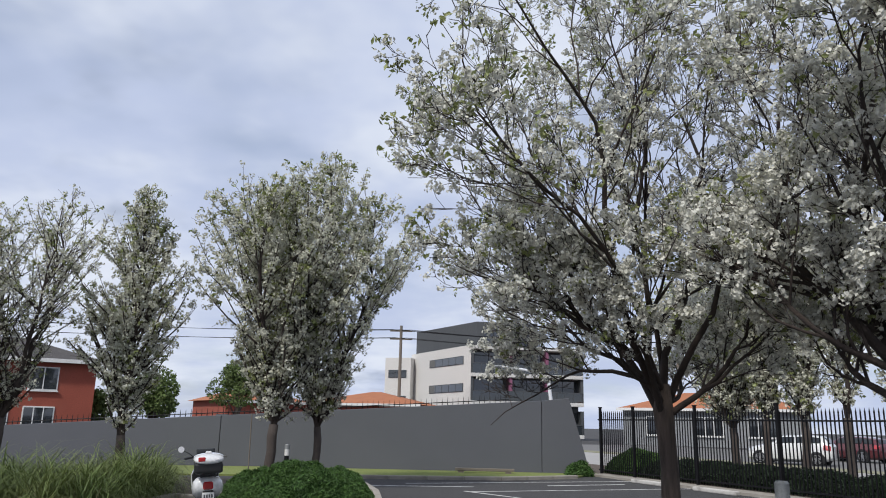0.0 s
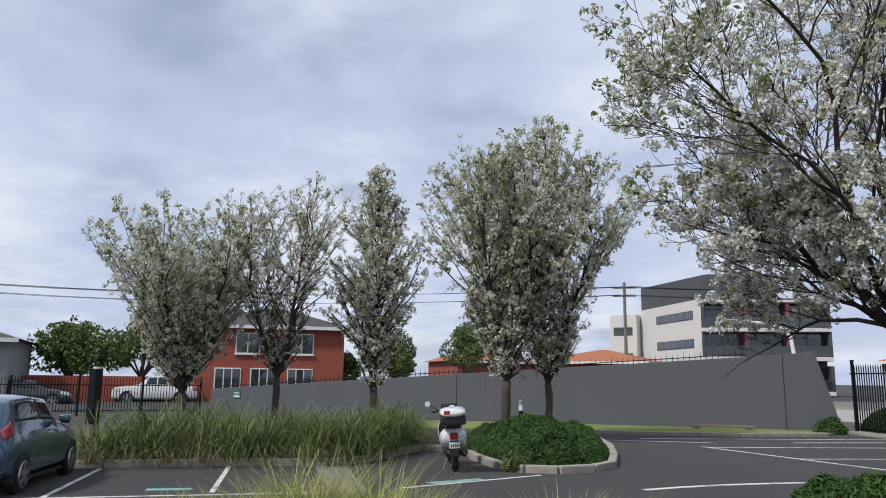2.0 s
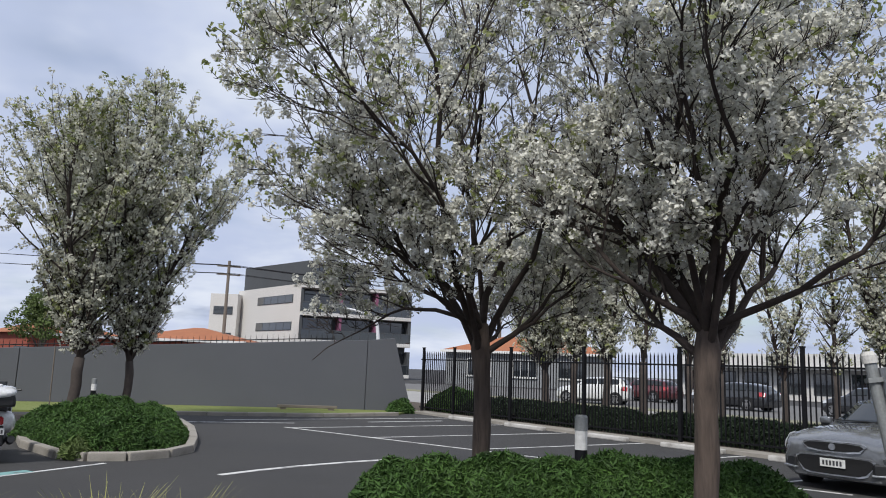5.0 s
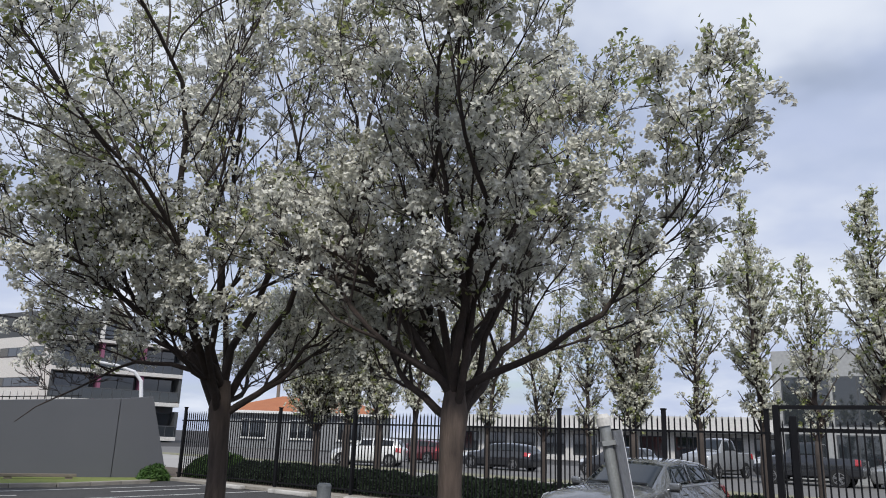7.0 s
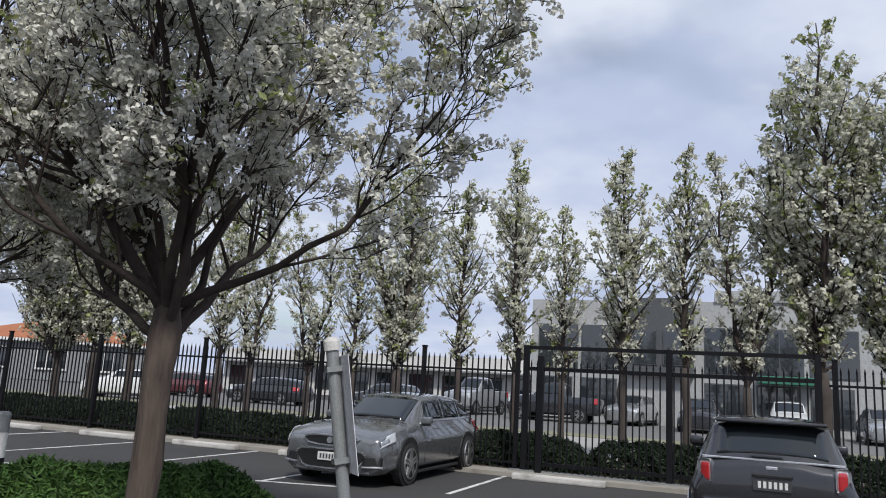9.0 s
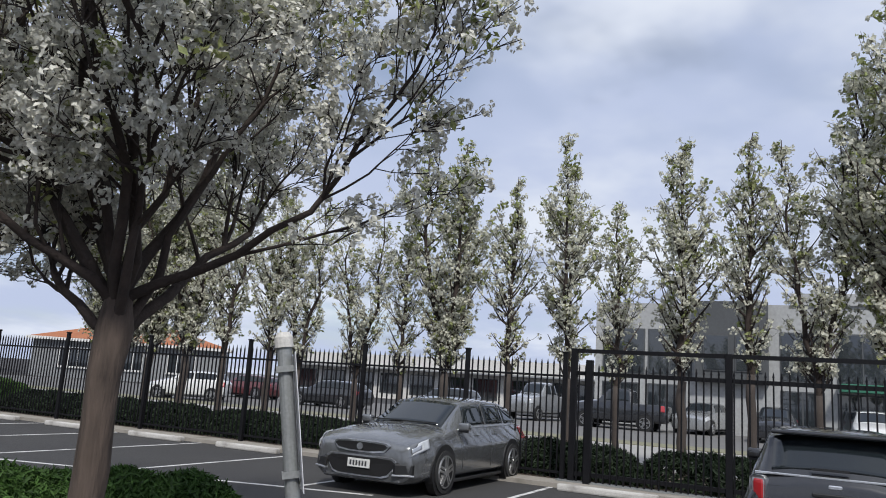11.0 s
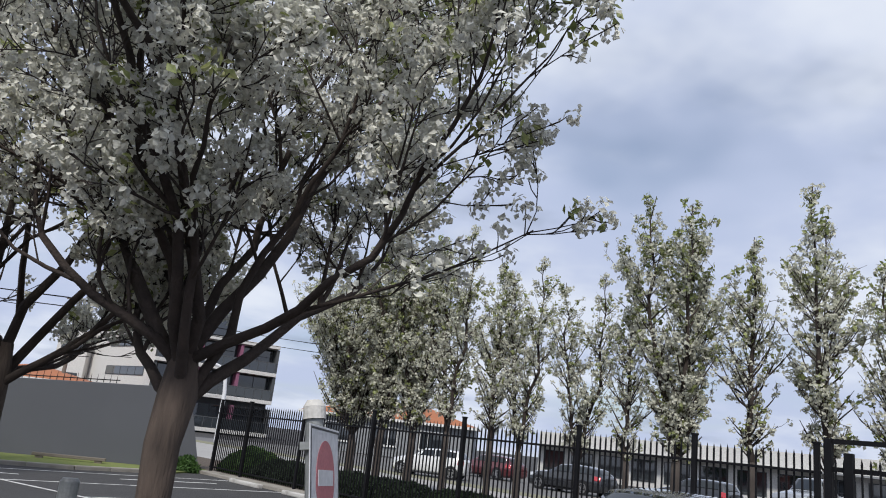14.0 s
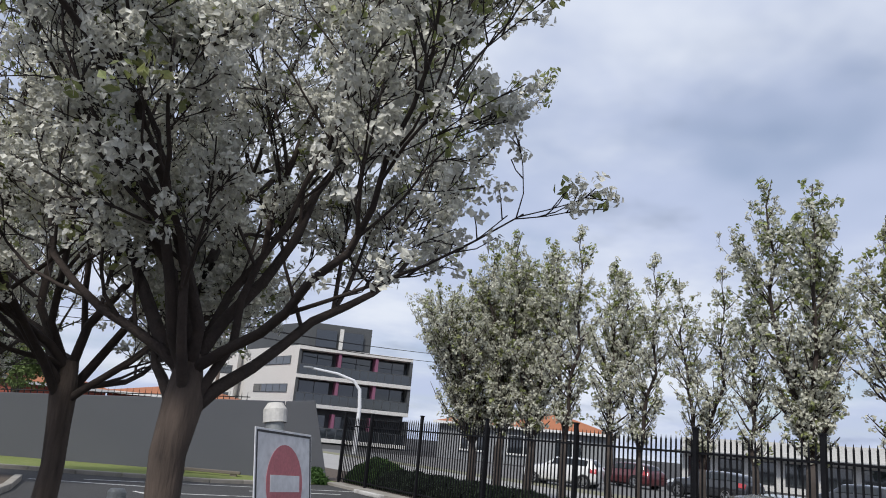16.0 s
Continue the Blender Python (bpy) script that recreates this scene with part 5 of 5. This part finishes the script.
part("board", boxed(-0.22, 0.22, 0, 0.012, -0.2, 0.2, bevel=0.003), SIGN_GREEN, ws)
part("panel", boxed(-0.18, 0.18, 0.0125, 0.016, -0.16, -0.04), SIGN_WHITE, ws)
part("bar", boxed(-0.16, 0.16, 0.0125, 0.016, 0.05, 0.1), SIGN_WHITE, ws)


# ---- buildings ----
def wall_face(root, a, b, z0, z1, mat, name="wall", thick=0.3):
    a, b = np.array(a), np.array(b)
    ln = float(np.linalg.norm(b - a))
    ob = part(name, boxed(0, ln, 0, thick, z0, z1), mat, root)
    ob.matrix_local = Matrix.Translation((*a, 0)) @ Matrix.Rotation(math.atan2(b[1] - a[1], b[0] - a[0]), 4, "Z")
    return ob


def window_on(face, x0, x1, z0, z1, bars=0, frame=WHITE_TRIM, sill=False, deep=0.06):
    """A window on the outer side (local y = 0) of a wall: frame, panes and bars."""
    w = part("window", boxed(x0 - 0.07, x1 + 0.07, -0.05, -0.005, z0 - 0.07, z1 + 0.07, bevel=0.01), frame, face)
    part("pane", boxed(x0, x1, -0.065, -0.052, z0, z1), DARK_GLASS, w)
    for i in range(bars):
        x = x0 + (x1 - x0) * (i + 1) / (bars + 1)
        part("bar", boxed(x - 0.03, x + 0.03, -0.08, -0.066, z0, z1), frame, w)
    if sill:
        part("sill", boxed(x0 - 0.12, x1 + 0.12, -0.14, -0.05, z0 - 0.15, z0 - 0.07), frame, w)


PLAN = FAR
apt = thing("apartment_building", Matrix(), "white three-storey apartment building with a charcoal top floor and balconies", "building")
C, L, R_ = (9.65, 79.2), (3.7, 92.8), (21.6, 80.3)
BACK = (20.0, 96.0)
lw = wall_face(apt, L, C, 0, 9.45, WHITE_WALL)
for z in (7.6, 4.75):
    window_on(lw, 5.2, 13.2, z, z + 0.75, bars=4, frame=CHARCOAL)
part("core", prism(bmesh.new(), [(C[0] + 0.25, C[1] + 1.45), (R_[0] - 0.2, R_[1] + 1.45), BACK, (L[0] + 0.4, L[1])], 0, 9.3), CHARCOAL, apt)
rx = math.atan2(R_[1] - C[1], R_[0] - C[0])
rl = math.hypot(R_[0] - C[0], R_[1] - C[1])
front = Matrix.Translation((*C, 0)) @ Matrix.Rotation(rx, 4, "Z")
for z in (0.3, 3.55, 6.35, 9.2):
    part("floor_slab", boxed(0, rl, -0.15, 1.7, z - 0.15, z + 0.22, bevel=0.02), WHITE_WALL, apt).matrix_local = front
    if z > 9:
        continue
    bal = part("balustrade", boxed(0.15, rl - 0.1, -0.06, -0.03, z + 0.25, z + 1.2), DARK_GLASS, apt, "dark glass balustrade")
    bal.matrix_local = front
    part("handrail", boxed(0.1, rl - 0.05, -0.08, 0.0, z + 1.2, z + 1.28), CHARCOAL, bal)
    for i in range(14):
        q = 0.2 + i * (rl - 0.4) / 13
        part("baluster", boxed(q - 0.03, q + 0.03, -0.09, -0.062, z + 0.22, z + 1.2), CHARCOAL, bal)
    for i, q in enumerate((0.0, 4.1, 8.0, rl - 0.25)):
        part("fin_wall", boxed(q, q + 0.3, 0.0, 1.4, z + 0.225, z + 2.64), PLUM if i in (1, 2) else CHARCOAL, apt, "plum painted balcony fin" if i in (1, 2) else "").matrix_local = front
    for q in (0.5, 4.6, 8.5):
        p = part("window", boxed(q, q + 3.2, 1.18, 1.26, z + 0.25, z + 2.55), CHARCOAL, apt)
        p.matrix_local = front
        for dx in (0.08, 1.64):
            part("pane", boxed(q + dx, q + dx + 1.48, 1.14, 1.175, z + 0.33, z + 2.46), DARK_GLASS, p)
pent = part("penthouse", prism(bmesh.new(), [(10.6, 83.0), (17.4, 83.4), (17.0, 95), (4.3, 94.6)], 9.4, 12.4), CHARCOAL, apt)
for i in range(2):
    part("window", boxed(11.4 + i * 2.9, 13.6 + i * 2.9, 82.92 + 0.1 * i, 83.0 + 0.1 * i, 9.9, 11.7), DARK_GLASS, apt)
part("chimney", boxed(13.9, 14.3, 82.9, 83.5, 9.5, 12.0), WHITE_WALL, apt)
wing = thing("apartment_wing", Matrix(), "lower white rear wing of the apartment building", "building")
wf = wall_face(wing, (0.6, 91.5), (3.6, 90.5), 0, 8.9, WHITE_WALL, thick=6)
window_on(wf, 0.5, 2.6, 6.6, 7.4, bars=2, frame=CHARCOAL)
window_on(wf, 0.5, 2.6, 3.6, 4.4, bars=2, frame=CHARCOAL)


def house(name, a, b, depth, eave, ridge, wall_mat, roof_mat, label, wins=(), over=0.45):
    """A hipped house whose front runs from a to b; windows as (along, width, sill, height, bars)."""
    root = thing(name, Matrix(), label, "house")
    a, b = np.array(a, float), np.array(b, float)
    ln = float(np.linalg.norm(b - a))
    m = Matrix.Translation((*a, 0)) @ Matrix.Rotation(math.atan2(b[1] - a[1], b[0] - a[0]), 4, "Z")
    w = part("wall", boxed(0, ln, 0, depth, 0, eave), wall_mat, root)
    w.matrix_local = m
    bm = bmesh.new()
    e = [bm.verts.new(p) for p in ((-over, -over, eave), (ln + over, -over, eave), (ln + over, depth + over, eave), (-over, depth + over, eave))]
    r = min(depth / 2 + over, ln / 2)
    t = [bm.verts.new((r - over, depth / 2, ridge)), bm.verts.new((ln + over - r + 0.01, depth / 2, ridge))]
    for q in ((e[0], e[1], t[1], t[0]), (e[1], e[2], t[1]), (e[2], e[3], t[0], t[1]), (e[3], e[0], t[0]), tuple(e[::-1])):
        bm.faces.new(q)
    ro = part("roof", bm, roof_mat, root)
    ro.matrix_local = m
    part("fascia", boxed(-over, ln + over, -over - 0.03, -over + 0.02, eave - 0.18, eave + 0.04), WHITE_TRIM, ro)
    for x, ww, z, hh, bars in wins:
        window_on(w, x, x + ww, z, z + hh, bars, sill=True)
    return root


PLAN = FAR_WEST
house("brick_house", (-23.0, 44.6), (-14.4, 48.5), 8, 5.0, 6.5, BRICK, TILE_DARK, "two-storey red brick house with white windows and dark hipped roof",
      ((1.4, 1.5, 0.9, 1.35, 2), (3.6, 1.5, 0.9, 1.35, 2), (5.9, 1.5, 0.9, 1.35, 2), (2.6, 1.4, 3.3, 1.2, 1), (6.0, 1.4, 3.3, 1.2, 1)))
house("grey_house", (-36, 30.5), (-28.4, 35.5), 8, 3.6, 5.0, GREY_CLAD, TILE_DARK, "grey two-storey house with a dark hipped roof", ((4.5, 1.2, 1.6, 1.2, 1),))
PLAN = FAR
house("tiled_house", (-6.5, 74), (4, 71), 10, 3.0, 4.3, BRICK, TILE_ORANGE, "low brick house with an orange terracotta roof", ((2, 1.6, 1.2, 1.2, 1), (6, 1.6, 1.2, 1.2, 1)))
house("tiled_house", (21.5, 66), (34, 59), 9, 3.0, 4.5, GREY_CLAD, TILE_ORANGE, "long low house with an orange terracotta roof", ((2, 2, 0.9, 1.4, 2), (6, 2, 0.9, 1.4, 2), (10, 2, 0.9, 1.4, 2)))
house("tiled_house", (-12, 66), (-6, 70), 8, 2.9, 4.2, BRICK, TILE_ORANGE, "small brick house with an orange terracotta roof")
fence_wall = tagged(part("wall_brick", boxed(0, 30, 0, 0.3, 0, 1.7), BRICK), "long red brick garden wall across the street", "wall", kind="structure")
fence_wall.matrix_world = FAR_WEST @ Matrix.Translation((-46, 31, 0)) @ Matrix.Rotation(math.atan2(44.4 - 31, -23 + 46), 4, "Z")

PLAN = MAIN
mod = thing("office_building", Matrix(), "pale grey two-storey office building with dark glazing", "building")
of = wall_face(mod, (39.2, 28.6), (47.2, 11.0), 0, 6.9, OFFICE_WALL, thick=9)
for x in (0.5, 3.0, 9.7, 12.3, 14.9):
    window_on(of, x, x + 2.2, 3.0, 5.4, bars=1, frame=CHARCOAL)
    window_on(of, x, x + 1.9, 0.5, 2.4, bars=1, frame=CHARCOAL)
dk = part("dark_bay", boxed(5.5, 9.1, -0.6, 0.0, 2.7, 7.0), CHARCOAL, of, "charcoal projecting bay")
for x in (5.9, 7.5):
    w = part("window", boxed(x, x + 1.3, -0.66, -0.605, 3.3, 5.2), CHARCOAL, dk)
    part("pane", boxed(x + 0.06, x + 1.24, -0.68, -0.662, 3.36, 5.14), DARK_GLASS, w)
of2 = part("parapet", boxed(10.2, 19.3, -0.15, 8.5, 6.9, 7.5), OFFICE_WALL, of)
for x in (12.3,):
    part("awning", boxed(x, x + 2.8, -1.2, 0.0, 2.55, 2.95, bevel=0.02), SIGN_GREEN, of, "dark green shop awning")

shops = thing("shop_row", Matrix(), "long white single-storey shop row with dark windows across the street", "building")
sa, sb_ = fp(46, -50), fp(5.0, -52)
sf = wall_face(shops, sa, sb_, 0, 4.2, WHITE_WALL, thick=8)
x = 0.8
while x < 38:
    window_on(sf, x, x + 2.3, 0.6, 2.4, bars=1, frame=CHARCOAL)
    x += 3.3
part("awning", boxed(0, 41, -1.3, 0.0, 2.8, 2.95), GREY_CLAD, sf)

# parked cars beyond the fence
SILVER, DARK_P, WHITE_P, RED_P = car_paint("silver_paint", (0.42, 0.43, 0.44)), car_paint("dark_paint", (0.03, 0.032, 0.038), 0.3), car_paint("white_car_paint", (0.70, 0.70, 0.69), 0.0), car_paint("maroon_paint", (0.12, 0.02, 0.025), 0.3)


def parked(rows, x, y, rz, paint, label, sc=(1, 1, 1)):
    hatch = rows is HATCH
    ut = rows is UTE
    wins = ((0.55, -0.3, -0.25), (-0.36, -1.35, 0)) if hatch else ((0.6, -0.1, -0.2), (-0.16, -0.66, 0)) if ut else ((0.62, -0.42, -0.30), (-0.5, -1.28, 0), (-1.36, -1.92, 0.0))
    r_, q, gg = car("parked_car" if not ut else "pickup_truck", rows, Matrix.Translation((x, y, 0.03)) @ Matrix.Rotation(radians(rz), 4, "Z"), paint, label, 1.22 if hatch else 1.4 if not ut else 1.5, -1.22 if hatch else -1.42 if not ut else -1.5,
                    r=0.31 if hatch else 0.34 if not ut else 0.38, side_wins=wins, screen=(0.75, 0.29) if hatch else (0.92, 0.38) if ut else (0.98, 0.33), rear_win=(-1.54, -1.74) if hatch else None if ut else (-2.0, -2.28), group="cars parked along the street", scale=sc, detail=False)
    a, b = (1.78, 1.45) if hatch else (2.3, 1.95) if ut else (2.27, 1.72)
    c, d = (-1.5, -1.8) if hatch else (-2.2, -2.45) if ut else (-2.0, -2.38)
    for sd in (1, -1):
        gg("headlight", (a, b), (3.3, 3.95), sd, LAMP_CLEAR, out=0.012)
        gg("tail_light", (c, d), (3.2, 3.95), sd, LAMP_RED, out=0.012)


ua = math.degrees(math.atan2(U[1], U[0]))
for rows_, u, n, rz, pt, lb, s3 in ((WAGON, 16.5, -13.5, ua, DARK_P, "dark wagon parked along the street", (1, 1, 1)), (HATCH, 11.0, -14.0, ua, DARK_P, "dark hatchback parked along the street", (1.05, 1.05, 1.05)),
                               (UTE, 4.4, -17.5, ua, DARK_P, "dark pickup parked along the street", (1, 1, 1.15)), (WAGON, -1.5, -17, ua + 90, DARK_P, "dark car parked nose-in across the street", (1, 1, 1.1)),
                               (HATCH, -4.6, -17, ua + 90, WHITE_P, "white car parked nose-in across the street", (1.1, 1.05, 1.2)), (WAGON, -7.7, -17, ua + 90, SILVER, "silver car parked nose-in across the street", (1, 1, 1.1)),
                               (UTE, 8.6, -20, ua + 80, SILVER, "silver pickup across the street", (1, 1, 1.2)), (WAGON, 1.4, -20, ua + 80, SILVER, "silver wagon across the street", (1, 1, 1.1)),
                               (WAGON, -11.5, -17, ua + 90, DARK_P, "dark car parked nose-in across the street", (1, 1, 1.15)), (HATCH, 20.5, -8.0, ua + 30, WHITE_P, "white hatchback by the wall end", (1.1, 1.05, 1.05)), (WAGON, 23.0, -16, ua, RED_P, "maroon wagon along the street", (1, 1, 1))):
    x, y = fp(u * 1.25, n - 8)
    parked(rows_, x, y, rz, pt, lb, s3)
PLAN = FAR_WEST
parked(UTE, -24.6, 43.2, 210, WHITE_P, "white pickup parked before the brick wall")
parked(WAGON, -28.3, 37.0, 30, DARK_P, "dark sedan parked beyond the side fence")


# ---- street furniture and background ----
PLAN = MAIN
lamp = thing("street_lamp", Matrix.Translation((11.75, 64.5, 0)) @ Matrix.Scale(1.05, 4), "white street lamp with a long curved arm", "street lamp")
part("pole", tube_mesh("pole", [(0, 0, 0), (0, 0, 3.6), (-0.15, 0, 4.9), (-0.7, 0, 5.55), (-2.0, 0, 5.95), (-4.2, 0, 6.2)], [0.17, 0.15, 0.14, 0.12, 0.1, 0.08], 10), SIGN_WHITE, lamp)
part("lantern", boxed(-4.7, -3.9, -0.15, 0.15, 6.12, 6.28, bevel=0.05), GREY_CLAD, lamp)
PLAN = FAR
pole = thing("power_pole", Matrix.Translation((2.35, 76, 0)), "weathered timber power pole with crossarms", "pole")
part("shaft", tube_mesh("shaft", [(0, 0, 0), (0, 0, 10.8)], [0.19, 0.14], 10), WOOD_POLE, pole)
for z in (10.2, 9.4):
    part("crossarm", boxed(-1.1, 1.1, -0.07, 0.07, z, z + 0.14), WOOD_POLE, pole)
pole2 = thing("power_pole", Matrix.Translation((29.5, 74, 0)), "weathered timber power pole with crossarms", "pole")
part("shaft", tube_mesh("shaft", [(0, 0, 0), (0, 0, 10.2)], [0.19, 0.14], 10), WOOD_POLE, pole2)
part("crossarm", boxed(-1.1, 1.1, -0.07, 0.07, 9.6, 9.74), WOOD_POLE, pole2)
for dx, z in ((-0.9, 10.4), (0.0, 10.4), (0.9, 10.4), (-0.6, 9.6), (0.6, 9.6)):
    a, b, c = np.array((-62 + dx, 58, z - 0.4)), np.array((2.35 + dx, 76, z)), np.array((29.5 + dx, 74, z - 0.7))
    pts = [a + (b - a) * q - np.array((0, 0, 4.5 * q * (1 - q))) for q in np.linspace(0, 1, 12)] + [b + (c - b) * q - np.array((0, 0, 1.6 * q * (1 - q))) for q in np.linspace(0.1, 1, 8)]
    tagged(part("overhead_wire", tube_mesh("overhead_wire", pts, 0.022, 4), BLACK_STEEL), "dark overhead power line between poles", "wire", "overhead wires")


def leafy(x, y, hgt, rad, seed, label):
    """A broad green tree: trunk, limbs and leaf clumps in uneven masses."""
    rng = np.random.default_rng(seed)
    root = thing("green_tree", Matrix.Translation((x, y, 0)), label, "tree", "green trees beyond the fence")
    v, f, pts = [], [], []
    ring_tube(v, f, [np.array((0, 0, z)) for z in (0, hgt * 0.2, hgt * 0.45)], [0.22, 0.17, 0.13], 8)
    for i in range(14):
        a, el = rng.uniform(0, 6.28), rng.uniform(0.2, 1.4)
        c = np.array((math.cos(a) * math.cos(el) * rad * 0.8, math.sin(a) * math.cos(el) * rad * 0.8, hgt * 0.5 + math.sin(el) * hgt * 0.42))
        ring_tube(v, f, [np.array((0, 0, hgt * 0.3)), c * 0.5 + np.array((0, 0, hgt * 0.2)), c], [0.08, 0.05, 0.02], 5)
        k = 230
        d = rng.normal(size=(k, 3))
        d /= np.linalg.norm(d, axis=1)[:, None]
        pts += list(c + d * rad * rng.uniform(0.3, 0.75) * rng.uniform(0.5, 1.0, (k, 1)) ** 0.5)
    me = bpy.data.meshes.new("trunk"); me.from_pydata([tuple(p) for p in v], [], f)
    part("trunk", me, BARK, root)
    part("crown", quads_mesh("crown", pts, 0.1, rng, 2, 0.22, aspect=1.3), FAR_LEAF, root)


PLAN = FAR_WEST
for x, y, hg, rd, sd in ((-31, 43.5, 4.6, 2.0, 1), (-27.5, 46, 5.2, 2.6, 2), (-34, 39, 3.4, 2.2, 3), (-39, 36, 3.6, 2.4, 7), (-13, 56, 4.6, 1.6, 4), (-9.5, 68, 6.2, 2.2, 5), (-16, 52.5, 3.2, 1.3, 6)):
    leafy(x, y, hg, rd, sd, "dense green tree in a garden beyond the fence")
